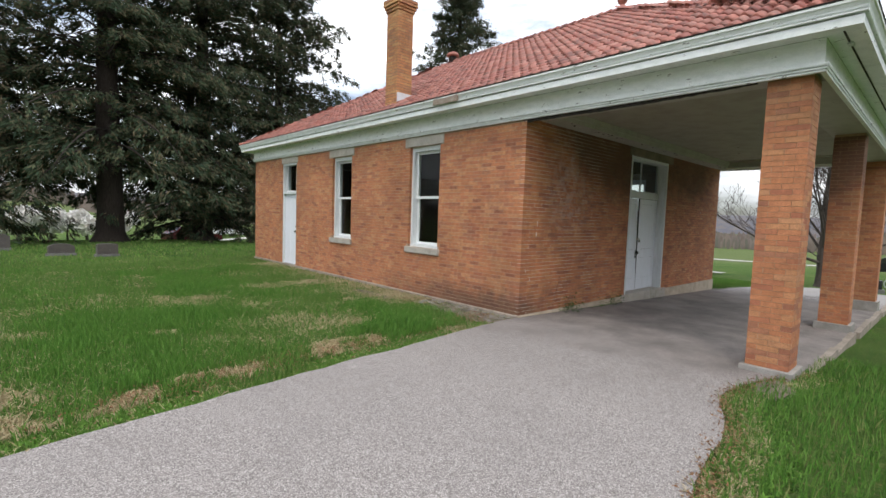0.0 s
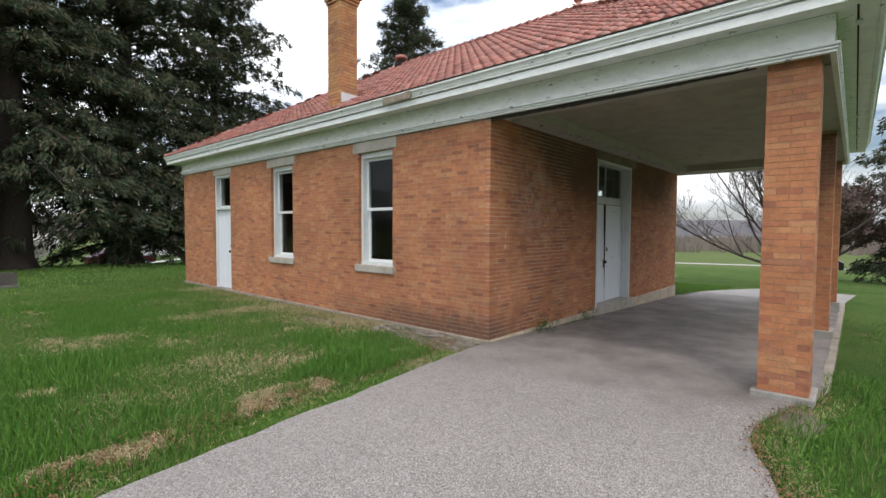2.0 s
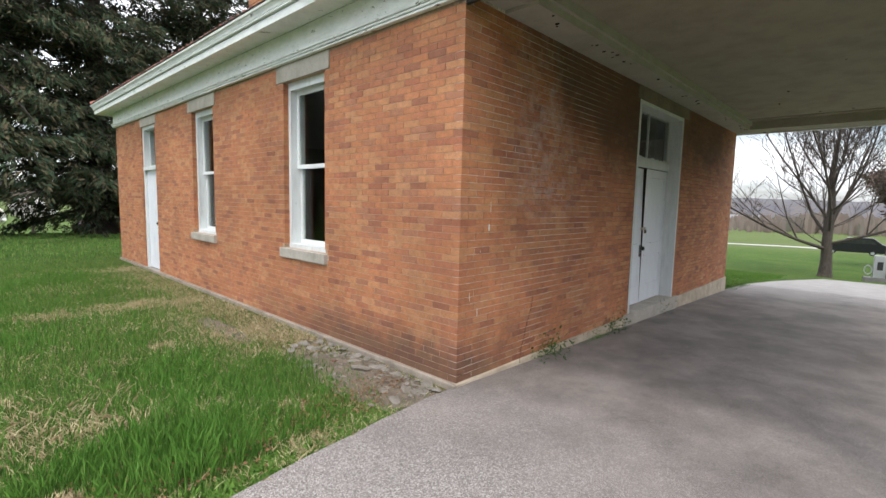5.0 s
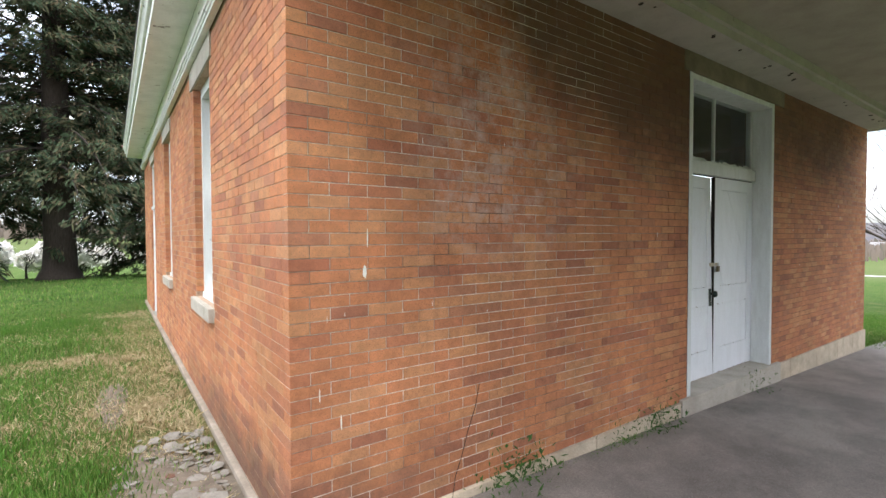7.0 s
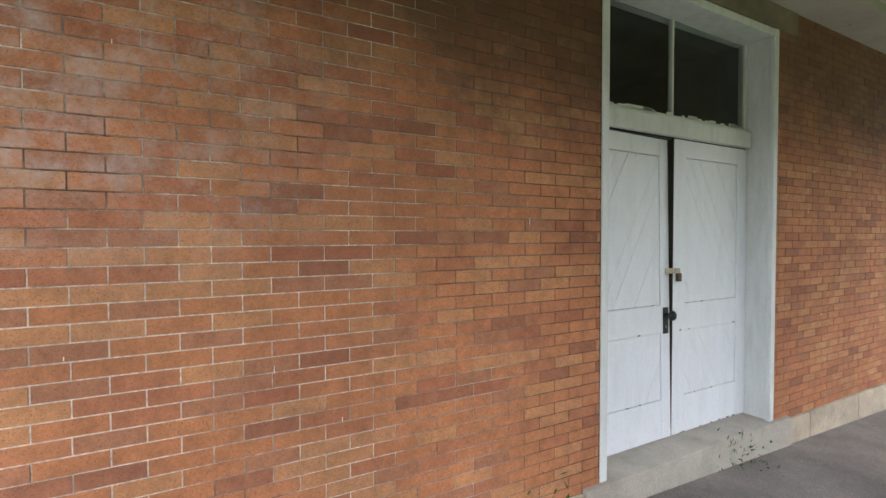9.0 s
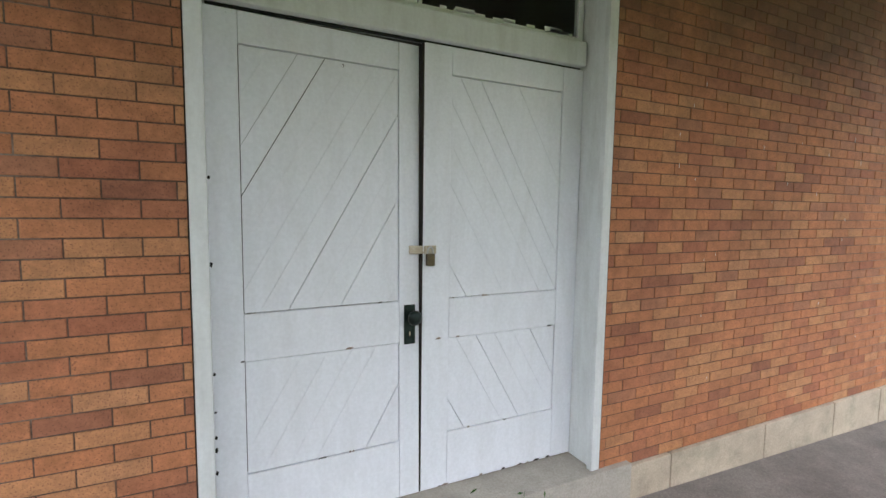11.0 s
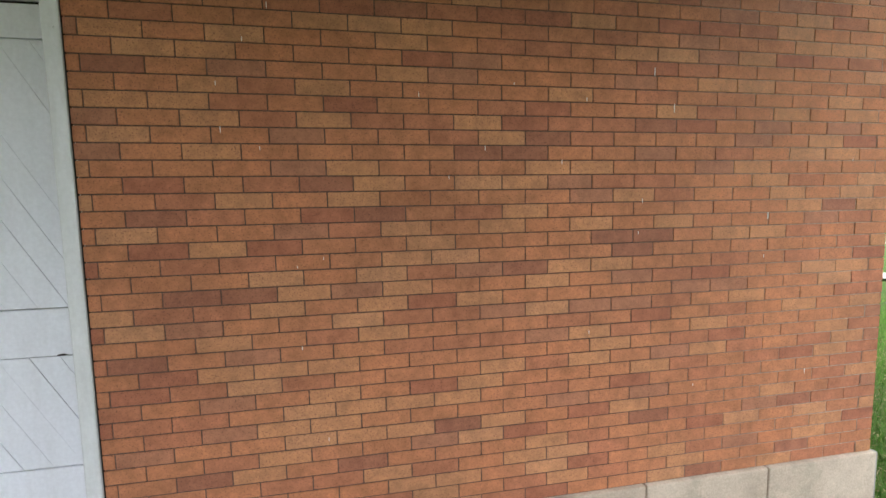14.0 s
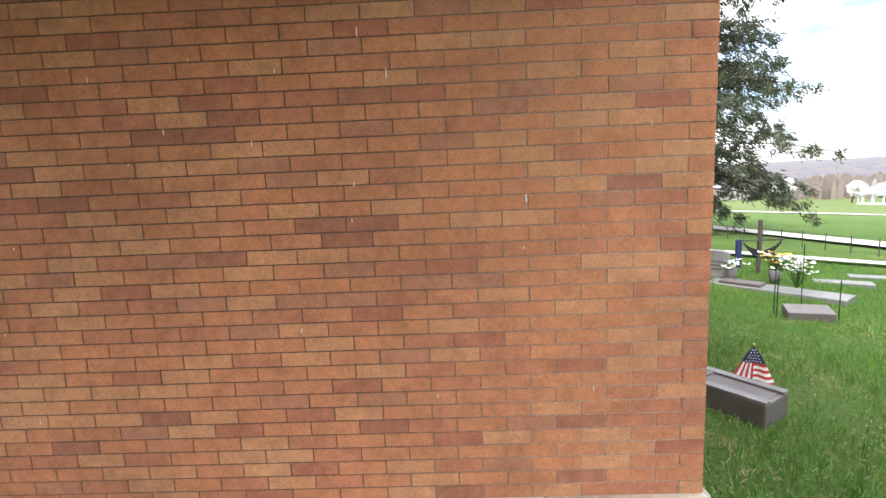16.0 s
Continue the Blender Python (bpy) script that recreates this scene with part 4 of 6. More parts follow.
# ---- ground, drive and roads ----
def ground_sheet():
    xs = sorted(set([-900, -500, -250, -120, -60] + [-40 + 2 * i for i in range(40)] + [40 + 5 * i for i in range(20)] + [140, 180, 260, 400, 700, 1500]))
    ys = sorted(set([-900, -400, -200, -100, -60] + [-40 + 2 * i for i in range(60)] + [80, 90, 100, 120, 150, 200, 300, 500, 900, 1500]))
    verts, faces = [], []
    for x in xs:
        for y in ys:
            amp = 0.02 if (-20 < x < 20 and -10 < y < 20) else 0.1
            verts.append((x, y, lawn_z(x, y) - 0.02 + amp * 0.4 * (noise.noise((x * 0.3, y * 0.3, 0)) - 0.3)))
    k = len(ys)
    for i in range(len(xs) - 1):
        for j in range(k - 1):
            faces.append((i * k + j, (i + 1) * k + j, (i + 1) * k + j + 1, i * k + j + 1))
    return tagged(raw("ground", verts, faces, GRASS_GROUND, smooth=True), "green spring lawn with dry yellow patches", "lawn", kind="structure")


ground_sheet()


def north_edge(x):
    """The drive's edge on the lawn side."""
    if x > 5.6:
        return 4.60
    return 4.62 - 0.105 * (5.6 - x) - 0.004 * (5.6 - x) ** 2 + 0.06 * noise.noise((x * 1.7, 3.1, 0)) + 0.025 * noise.noise((x * 7, 9.1, 0))


def south_edge(x):
    if x > 6.3:
        return 1.03
    if x > 5.7:
        return 1.20 - 0.17 * (x - 5.7) / 0.6
    return 1.20 - 0.085 * (5.7 - x) + 0.27 * math.exp(-((x - 4.8) / 0.7) ** 2) + 0.05 * noise.noise((x * 1.3, 7.7, 0)) + 0.02 * noise.noise((x * 8, 1.7, 0))


def strip(name, left, right, xs, lift, material, label, category):
    verts, faces = [], []
    m = 8
    for x in xs:
        a, b = right(x), left(x)
        for j in range(m + 1):
            y = a + (b - a) * j / m
            crown = 0.012 * math.sin(math.pi * j / m)
            verts.append((x, y, ground_z(x, y) + lift + crown))
    n = m + 1
    for i in range(len(xs) - 1):
        for j in range(m):
            faces.append((i * n + j, (i + 1) * n + j, (i + 1) * n + j + 1, i * n + j + 1))
    return tagged(raw(name, verts, faces, material, smooth=True), label, category, kind="structure")


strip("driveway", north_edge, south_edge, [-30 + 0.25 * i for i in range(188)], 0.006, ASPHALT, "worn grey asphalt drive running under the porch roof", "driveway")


def drive_curb():
    """The slab's outer edge, a concrete curb that shows where the lawn lies lower."""
    root = thing("curb", "rough concrete curb along the outer edge of the porch slab", "curb", kind="structure")
    for a, b in ((6.36, 8.2), (8.21, 10.04), (10.56, 12.4), (12.41, 14.24), (14.76, 16.6)):
        z = ground_z((a + b) / 2, 1.0)
        part("curb_stone", box(a, b, 0.955, 1.045, z - 0.5, z + 0.004, 0.008), FOOTING, root)


drive_curb()


def pave_east_n(x):
    return 4.58 - 0.10 * (x - 16.9) - 0.02 * (x - 16.9) ** 2


strip("pavement", pave_east_n, lambda x: 1.0 - 0.05 * (x - 16.9), [16.755] + [16.9 + 0.4 * i for i in range(15)], 0.008, PAVE, "pale grey paved turn beyond the porch", "pavement")


def far_road(name, p, q, width, label="pale gravel cemetery road"):
    p, q = Vector((*p, 0)), Vector((*q, 0))
    d = (q - p).normalized()
    s = Vector((-d.y, d.x, 0)) * width / 2
    verts, faces = [], []
    n = 60
    for i in range(n + 1):
        c = p + (q - p) * i / n
        for e in (c - s, c + s):
            verts.append((e.x, e.y, ground_z(e.x, e.y) + 0.05))
    for i in range(n):
        faces.append((2 * i, 2 * i + 2, 2 * i + 3, 2 * i + 1))
    return tagged(raw(name, verts, faces, ROAD_PALE), label, "road", kind="structure")


far_road("road_1", (125, -60), (125, 90), 6.0)
far_road("road_2", (17.5, 15.9), (24.5, 11.9), 0.55, "narrow pale concrete path")
far_road("road_3", (24.6, 30), (27.5, 8), 1.7)
far_road("road_4", (30, 62), (90, 33), 4.5)
far_road("road_5", (260, 20), (262, 110), 14)
far_road("road_6", (-30, 40), (40, 52), 3.0)
far_road("road_7", (9, 60), (11, 33), 3.0)


# ---- distance: wooded ridge and far woods ----
def ridge():
    verts, faces = [], []
    n = 220
    for i in range(n):
        a = 2 * math.pi * i / n
        h = 15 + 9 * noise.noise((math.cos(a) * 2.5, math.sin(a) * 2.5, 0.3)) + 2.0 * noise.noise((math.cos(a) * 14, math.sin(a) * 14, 2.0))
        for r, z in ((560, -14), (640, 0.35 * h), (760, 0.8 * h), (860, h), (1000, -14)):
            verts.append((10 + r * math.cos(a), 5 + r * math.sin(a), z))
    for i in range(n):
        j = (i + 1) % n
        for k in range(4):
            faces.append((i * 5 + k, j * 5 + k, j * 5 + k + 1, i * 5 + k + 1))
    return tagged(raw("backdrop", verts, faces, HAZY_HILL, smooth=True), "long hazy ridge of leafless woods", "hill", kind="structure")


ridge()


def far_woods(name, seed, count, turn, reach, tall, label):
    """Leafless crowns as ragged fans, in a band of directions (turn) and distances (reach)."""
    rng = np.random.default_rng(seed)
    verts, faces = [], []
    for k in range(count):
        a = rng.uniform(*turn)
        r = rng.uniform(*reach)
        x, y = 10 + r * math.cos(a), 5 + r * math.sin(a)
        h = rng.uniform(*tall) * (0.75 + 0.6 * noise.noise((x * 0.03, y * 0.03, 0)))
        w = h * rng.uniform(0.05, 0.15)
        z = ground_z(x, y) - 0.3
        tx, ty = -math.sin(a), math.cos(a)
        s = len(verts)
        for u, v in ((-0.8, 0.0), (0.8, 0.0), (0.9, 0.35), (1.0, 0.62), (0.55, 0.84), (0.3, 1.0), (-0.1, 0.88), (-0.7, 0.85), (-1.0, 0.5)):
            u, v = u * w * rng.uniform(0.7, 1.3), v * h * rng.uniform(0.9, 1.08)
            verts.append((x + tx * u, y + ty * u, z + v))
        faces.append(tuple(range(s, s + 9)))
    return tagged(raw(name, verts, faces, HAZY_WOOD), label, "woods", kind="stuff")


far_woods("far_woods", 3, 24000, (-1.2, 3.6), (190, 360), (4.2, 8.0), "band of leafless brown woods beyond the fields")
# unseen woods, added to cut low southern sky light on the porch wall
far_woods("near_woods", 6, 2600, (-2.75, -0.95), (42, 80), (11, 17), "unseen leafless woods added to block low sky light from the south")


# ---- trees ----
def tubes(segments, sides=5):
    """Verts and faces of tapered tubes from (p, q, r0, r1)."""
    verts, faces = [], []
    for p, q, r0, r1 in segments:
        p, q = Vector(p), Vector(q)
        d = (q - p)
        if d.length < 1e-4:
            continue
        d.normalize()
        u = d.orthogonal().normalized()
        v = d.cross(u)
        s = len(verts)
        for c, r in ((p, r0), (q, r1)):
            for i in range(sides):
                a = 2 * math.pi * i / sides
                verts.append(c + (u * math.cos(a) + v * math.sin(a)) * r)
        for i in range(sides):
            j = (i + 1) % sides
            faces.append((s + i, s + j, s + sides + j, s + sides + i))
    return verts, faces


def sprays(points, dirs, length, width, rng, per=3, droop=0.25, spread=0.8):
    """Small pointed leaf sprays at each point, turned about its direction."""
    n = len(points) * per
    p = np.repeat(np.array(points), per, axis=0) + rng.normal(0, 0.10, (n, 3))
    d = np.repeat(np.array(dirs), per, axis=0) + rng.normal(0, spread * 0.5, (n, 3))
    d[:, 2] -= droop * rng.uniform(0, 1, n)
    d /= np.linalg.norm(d, axis=1)[:, None] + 1e-6
    s = np.cross(d, rng.normal(0, 1, (n, 3)))
    s /= np.linalg.norm(s, axis=1)[:, None] + 1e-6
    ln = length * rng.uniform(0.55, 1.25, n)[:, None]
    wd = width * rng.uniform(0.6, 1.3, n)[:, None]
    v = np.stack([p - d * ln * 0.15, p + d * ln * 0.4 + s * wd, p + d * ln, p + d * ln * 0.35 - s * wd], 1).reshape(-1, 3)
    f = np.arange(n * 4).reshape(-1, 4)
    return v, f


def conifer(x, y, h, r, seed, clear, trunk_r, label, per=12, taper=0.75, leaf=(0.26, 0.032)):
    rng = np.random.default_rng(seed)
    z0 = ground_z(x, y)
    t = thing("conifer_tree", label, "tree", "tall conifers", at=(x, y, z0))
    bm = bmesh.new()
    prof = [(trunk_r * 1.75, -0.25), (trunk_r * 1.35, 0.12), (trunk_r * 1.08, 0.5), (trunk_r, 1.4), (trunk_r * 0.85, h * 0.25), (trunk_r * 0.5, h * 0.6), (0.05, h * 0.97)]
    lathe((0, 0, 0), prof, 12, bm)
    for v in bm.verts:
        k = 1 + 0.16 * noise.noise((v.co.x * 3, v.co.y * 3, v.co.z * 0.3 + seed))
        v.co.x, v.co.y = v.co.x * k, v.co.y * k
    part("trunk", bm, BARK, t, smooth=True)
    limbs, pts, dirs = [], [], []
    z = clear
    while z < h * 0.985:
        f = (z - clear) / (h - clear)
        reach = r * (1 - f) ** taper * (0.55 + 0.45 * min(1, f * 6 + 0.5))
        for b in range(rng.integers(4, 7)):
            a = rng.uniform(0, 2 * math.pi)
            L = reach * rng.uniform(0.55, 1.12) + 0.25
            rise = rng.uniform(-0.10, 0.30) + 0.35 * f
            sag = rng.uniform(0.25, 0.55) * (1 - 0.6 * f)
            prev = np.array([0.0, 0.0, z])
            steps = max(3, int(L / 0.55))
            for i in range(1, steps + 1):
                s = i / steps
                q = np.array([math.cos(a) * L * s, math.sin(a) * L * s, z + L * (rise * s - sag * s * s)])
                limbs.append((prev, q, 0.055 * (1 - s) * (1.2 - f) + 0.012, 0.05 * (1 - s) * (1.2 - f) + 0.008))
                d = (q - prev) / (np.linalg.norm(q - prev) + 1e-6)
                side = np.array([-math.sin(a), math.cos(a), 0])
                if s > 0.18:
                    span = 0.34 * L * (1 - abs(s - 0.55)) * 0.8
                    for m in range(3 if s < 0.9 else 4):
                        off = rng.uniform(-1, 1) * span
                        pts.append(prev + (q - prev) * rng.uniform(0, 1) + side * off + np.array([0, 0, -0.16 * abs(off) + rng.uniform(-0.12, 0.06)]))
                        dirs.append(d * 0.8 + side * np.sign(off) * 0.7 + np.array([0, 0, -0.25]))
                prev = q
        z += h / 62 * rng.uniform(0.7, 1.3)
    v, fc = tubes(limbs, 4)
    tagged(raw("branchwork", v, fc, BARK, t), kind="stuff")
    v, fc = sprays(pts, dirs, leaf[0], leaf[1], rng, per=per, droop=0.5)
    raw_np("crown", v, fc, NEEDLES, t, "dark green drooping needles, brownish at the tips")
    return t


DARK = "tall dark green conifer with drooping branches"
conifer(3.40, 27.4, 23, 6.6, 11, 3.5, 0.56, "tall dark conifer with thick bare lower trunk and brownish tips", 24, taper=0.62)
conifer(8.1, 29.5, 23.5, 6.6, 12, 1.2, 0.48, DARK, 24, taper=0.62)
conifer(13.6, 32.0, 20.0, 7.6, 13, 2.0, 0.40, DARK, 22, taper=0.6)
conifer(-3.0, 29.5, 21, 6.9, 14, 1.9, 0.45, DARK, 26, taper=0.62)
conifer(23.0, 24.0, 18.4, 6.0, 15, 1.6, 0.34, "tall green conifer behind the building", 44, taper=0.66, leaf=(0.17, 0.021))
conifer(40.5, -3.8, 19, 5.6, 16, 1.6, 0.36, DARK, 22, taper=0.6)
conifer(47.0, -10.5, 20, 5.6, 18, 2.0, 0.36, DARK, 14, taper=0.6)
conifer(-9.5, 33.0, 20, 6.0, 17, 2.6, 0.42, DARK, taper=0.62)


def branch_tree(h, seed, levels=5, spread=0.55, r0=0.2, first=0.28, kids=(2, 4)):
    """Segments and twig ends of a leafless broad tree."""
    rng = random.Random(seed)
    segs, ends = [], []

    def grow(p, d, L, r, lev):
        steps = 3
        for i in range(steps):
            nd = (d + Vector((rng.uniform(-1, 1), rng.uniform(-1, 1), rng.uniform(-0.2, 1.0))) * 0.15).normalized()
            q = p + nd * L / steps
            r1 = r * 0.86
            segs.append((p, q, r, r1))
            p, d, r = q, nd, r1
            if lev < levels and i > 0:
                for k in range(rng.randint(1, 2)):
                    ax = Vector((rng.uniform(-1, 1), rng.uniform(-1, 1), rng.uniform(-0.2, 0.5)))
                    nd2 = (d + ax.normalized() * spread * 1.5).normalized()
                    grow(p, nd2, L * rng.uniform(0.55, 0.78), r * 0.55, lev + 1)
        ends.append((p, d))
        if lev < levels:
            for k in range(rng.randint(*kids) - 1):
                ax = Vector((rng.uniform(-1, 1), rng.uniform(-1, 1), rng.uniform(0, 0.5)))
                grow(p, (d + ax.normalized() * spread).normalized(), L * rng.uniform(0.6, 0.85), r * 0.75, lev + 1)
    segs.append((Vector((0, 0, -0.3)), Vector((0, 0, 0.15)), r0 * 1.5, r0 * 1.1))
    grow(Vector((0, 0, 0.15)), Vector((0, 0, 1)), h * first, r0, 0)
    return segs, ends


def bare_tree(x, y, h, seed, r0, label, levels=5, spread=0.55, bark=None, crown=None, crown_name="leaves", leaf=(0.1, 0.04), per=6, cat="tree", first=0.28, kids=(2, 4)):
    t = thing("leafless_tree" if crown is None else "flowering_tree" if crown is BLOSSOM else "plum_tree", label, cat, at=(x, y, ground_z(x, y)))
    segs, ends = branch_tree(h, seed, levels, spread, r0, first, kids)
    v, f = tubes(segs[:1] + [s for s in segs[1:] if s[2] > 0.03], 7)
    raw("trunk", v, f, bark or GREY_BARK, t, smooth=True)
    v, f = tubes([s for s in segs[1:] if s[2] <= 0.03], 3)
    tagged(raw("twigs", v, f, bark or GREY_BARK, t), kind="stuff")
    if crown:
        rng = np.random.default_rng(seed)
        pts = [tuple(e[0]) for e in ends] + [tuple((s[0] + s[1]) / 2) for s in segs if s[2] < 0.03]
        ds = [tuple(e[1]) for e in ends] + [tuple((s[1] - s[0]).normalized()) for s in segs if s[2] < 0.03]
        v, f = sprays(pts, ds, leaf[0], leaf[1], rng, per, 0.1, 1.6)
        raw(crown_name, v, f, crown, t)
    return t


def spreading_tree(x, y, seed):
    """A leafless tree: one leader, wide low limbs that curve up, finer and finer twigs."""
    rng = random.Random(seed)
    t = thing("leafless_tree", "leafless tree with wide spreading grey limbs on the lawn", "tree", at=(x, y, ground_z(x, y)))
    thick, fine = [], []

    def shoot(p, d, L, r, lev):
        steps = 5 if lev < 2 else 3
        for i in range(steps):
            up = 0.10 if lev < 3 else 0.04
            d = (d + Vector((rng.uniform(-1, 1), rng.uniform(-1, 1), rng.uniform(-0.6, 0.8))) * 0.16 + Vector((0, 0, up))).normalized()
            q = p + d * L / steps
            r1 = max(r * 0.80, 0.0058)
            (thick if r > 0.022 else fine).append((p, q, r, r1))
            p, r = q, r1
            if lev < 4:
                for k in range(2 if lev < 4 else 1):
                    ax = Vector((rng.uniform(-1, 1), rng.uniform(-1, 1), rng.uniform(-0.15, 0.6))).normalized()
                    shoot(p, (d * 0.75 + ax * 0.8).normalized(), L * rng.uniform(0.32, 0.5), r * 0.55, lev + 1)
    base = [Vector((0, 0, -0.3)), Vector((0, 0, 0.1)), Vector((0.02, 0, 0.6)), Vector((0.0, 0.04, 1.3)), Vector((0.05, 0.0, 2.4)), Vector((0.0, 0.08, 3.6)), Vector((0.1, 0.0, 5.0)), Vector((0.0, -0.1, 6.6))]
    radii = [0.34, 0.21, 0.175, 0.155, 0.125, 0.09, 0.055, 0.025]
    for k in range(7):
        thick.append((base[k], base[k + 1], radii[k], radii[k + 1]))
    for k in range(19):
        f = k / 18
        z = 0.75 + 3.6 * f
        a = k * 2.4 + rng.uniform(-0.4, 0.4)
        low = 1 - f
        d = Vector((math.cos(a), math.sin(a), (0.12 if k < 3 else 0.75) + 1.1 * f)).normalized()
        shoot(Vector((0, 0, z)), d, 3.4 * low + 2.3, 0.044 * low + 0.022, 1)
    v, f = tubes(thick, 6)
    raw("trunk", v, f, GREY_BARK, t, smooth=True)
    v, f = tubes(fine, 3)
    tagged(raw_np("twigs", [tuple(q) for q in v], f, GREY_BARK, t), kind="stuff")


spreading_tree(24.6, 3.55, 5)
bare_tree(38.5, 1.9, 14.5, 22, 0.21, "spreading plum tree with dull purple-brown young leaves", 4, 0.95, crown=PURPLE_LEAF, leaf=(0.15, 0.06), per=6, first=0.15)
bare_tree(60, -13, 7.5, 23, 0.2, "leafless tree beside the far road", 5, 0.6)
for bx, by, bh, sd in ((5.2, 56, 12.5, 31), (0.3, 55, 13.0, 32), (2.7, 60, 13.5, 33), (-3.6, 58, 13.0, 34), (8.4, 61, 13.0, 35)):
    bare_tree(bx, by, bh, sd, 0.16, "low spreading fruit tree in full white blossom", 4, 0.95, crown=BLOSSOM, crown_name="blossom", leaf=(0.40, 0.20), per=30, first=0.08)
for bx, by, bh, sd in ((100.5, 128, 9.0, 41), (118, 128, 7.5, 42), (126, 127, 7.0, 43), (133, 122, 7.5, 44)):
    bare_tree(bx, by, bh, sd, 0.22, "far round tree in white blossom", 4, 1.0, crown=BLOSSOM, crown_name="blossom", leaf=(0.7, 0.35), per=8, first=0.22)
bare_tree(2.0, 30.5, 1.5, 51, 0.05, "small leafless shrub on the lawn", 4, 0.8, first=0.3, cat="shrub")


# ---- grass ----
def blades(name, count, area, height, width, material, seed, keep, label, lean=0.35, clump=0.0):
    """Single grass blades, two triangles each, on the lawn where keep(x, y) gives their chance."""
    rng = np.random.default_rng(seed)
    x0, x1, y0, y1 = area
    verts, faces = [], []
    made = 0
    tries = 0
    while made < count and tries < count * 8:
        tries += 1
        x, y = rng.uniform(x0, x1), rng.uniform(y0, y1)
        k = keep(x, y)
        if rng.uniform() > k:
            continue
        patch = 0.55 + 0.9 * (0.5 + 0.5 * noise.noise((x * 0.9, y * 0.9, seed))) ** 2 * 1.4
        h = height * rng.uniform(0.5, 1.2) * patch
        a = rng.uniform(0, 6.283)
        b = rng.uniform(0, 6.283)
        w = width * rng.uniform(0.7, 1.4)
        lx, ly = math.cos(b) * lean * h * rng.uniform(0.2, 1.4), math.sin(b) * lean * h * rng.uniform(0.2, 1.4)
        cx, cy = math.cos(a) * w, math.sin(a) * w
        z = lawn_z(x, y) - 0.025
        s = len(verts)
        verts += [(x - cx, y - cy, z), (x + cx, y + cy, z), (x + cx * 0.7 + lx * 0.4, y + cy * 0.7 + ly * 0.4, z + h * 0.62), (x + lx, y + ly, z + h), (x - cx * 0.7 + lx * 0.4, y - cy * 0.7 + ly * 0.4, z + h * 0.62)]
        faces.append((s, s + 1, s + 2, s + 3, s + 4))
        made += 1
    return tagged(raw(name, verts, faces, material), label, "grass", kind="stuff")


def west_lawn(x, y):
    if x > XW - 0.08 or y < north_edge(x) + 0.01:
        return 0
    if dry(x, y):
        return 0.06
    d = 1.0 / (1 + 0.012 * ((x - 2) ** 2 + (y - 2.5) ** 2))
    k = d * (0.35 + 0.75 * (0.5 + noise.noise((x * 1.3, y * 1.3, 4.0))))
    if x > 4.9:
        k *= max(0.42, (5.9 - x) / 1.0) * 0.8
    if y - north_edge(x) < 0.5:
        k *= 0.75
    return max(0, min(1, k)) * max(0.0, min(1.0, (x + 2.6) / 1.6)) * max(0.0, min(1.0, (17.2 - y) / 3))


def south_lawn(x, y):
    return 0 if y > south_edge(x) - 0.01 else 0.5 + 0.5 * noise.noise((x * 1.1, y * 1.1, 8.0)) + 0.35


def east_lawn(x, y):
    if x < XE + 0.05 and y > 4.3:
        return 0
    return max(0, min(1, 0.75 + noise.noise((x * 1.0, y * 1.0, 12.0)) - 0.02 * (x - 15)))


def lush(x, y):
    """Where the grass stands long and dark."""
    n = noise.noise((x * 0.55, y * 0.75, 20.0)) + 0.35 * noise.noise((x * 1.9, y * 1.9, 3.0))
    if math.hypot((x - 4.1) / 1.0, (y - 5.15) / 0.45) < 1.0:
        n += 0.6
    if math.hypot((x - 1.2) / 1.6, (y - 7.2) / 0.9) < 1.0:
        n += 0.3
    return n


def dryness(x, y):
    fade = max(0.0, min(1.0, (x - 4.2) / 1.2))
    n = noise.noise((x * 0.8, y * 1.3, 6.0)) + 0.5 * noise.noise((x * 2.6, y * 3.1, 2.0)) + 0.4 * noise.noise((x * 9.0, y * 9.0, 5.0))
    return n + 0.36 * fade


def dry(x, y):
    """Worn places where only straw is left."""
    e = y - north_edge(x)
    if x < 3.4 and 0.30 < e < 0.72 + 0.2 * noise.noise((x * 0.9, 2.0, 5.0)) and noise.noise((x * 1.6, y * 2.4, 1.0)) + 0.5 * noise.noise((x * 7, y * 9, 4.0)) > 0.04:
        return True
    return dryness(x, y) > 0.66


def open_lawn(x, y):
    return not (x > XW - 0.08 or y < north_edge(x) + 0.01)


def edge_dist(x, y):
    return y - north_edge(x)


def lush_keep(x, y):
    if not open_lawn(x, y) or x > 5.3 or edge_dist(x, y) < 0.25 or dry(x, y):
        return 0
    k = max(0.0, min(1.0, (lush(x, y) + 0.12 - 0.55 * max(0.0, x - 4.6)) / 0.55))
    return 0.95 * max(0.0, min(1.0, (x + 2.6) / 1.6)) * max(0.0, min(1.0, (15.2 - y) / 4)) * (0.10 + 0.9 * k * k) / (1 + 0.010 * ((x - 2) ** 2 + (y - 2.5) ** 2))


def straw_keep(x, y):
    if not open_lawn(x, y):
        return 0
    if dry(x, y):
        return 1.0
    return 0.34 if x > 4.7 else 0.10


def dry_thatch(x, y):
    if not open_lawn(x, y):
        return 0
    if dry(x, y):
        return 0.9
    return max(0.0, min(0.6, (dryness(x, y) - 0.05) * 0.7)) + 0.03


blades("lawn_grass", 130000, (-2.5, 5.8, 3.3, 17), 0.062, 0.0033, BLADES, 1, west_lawn, "fresh green spring grass")
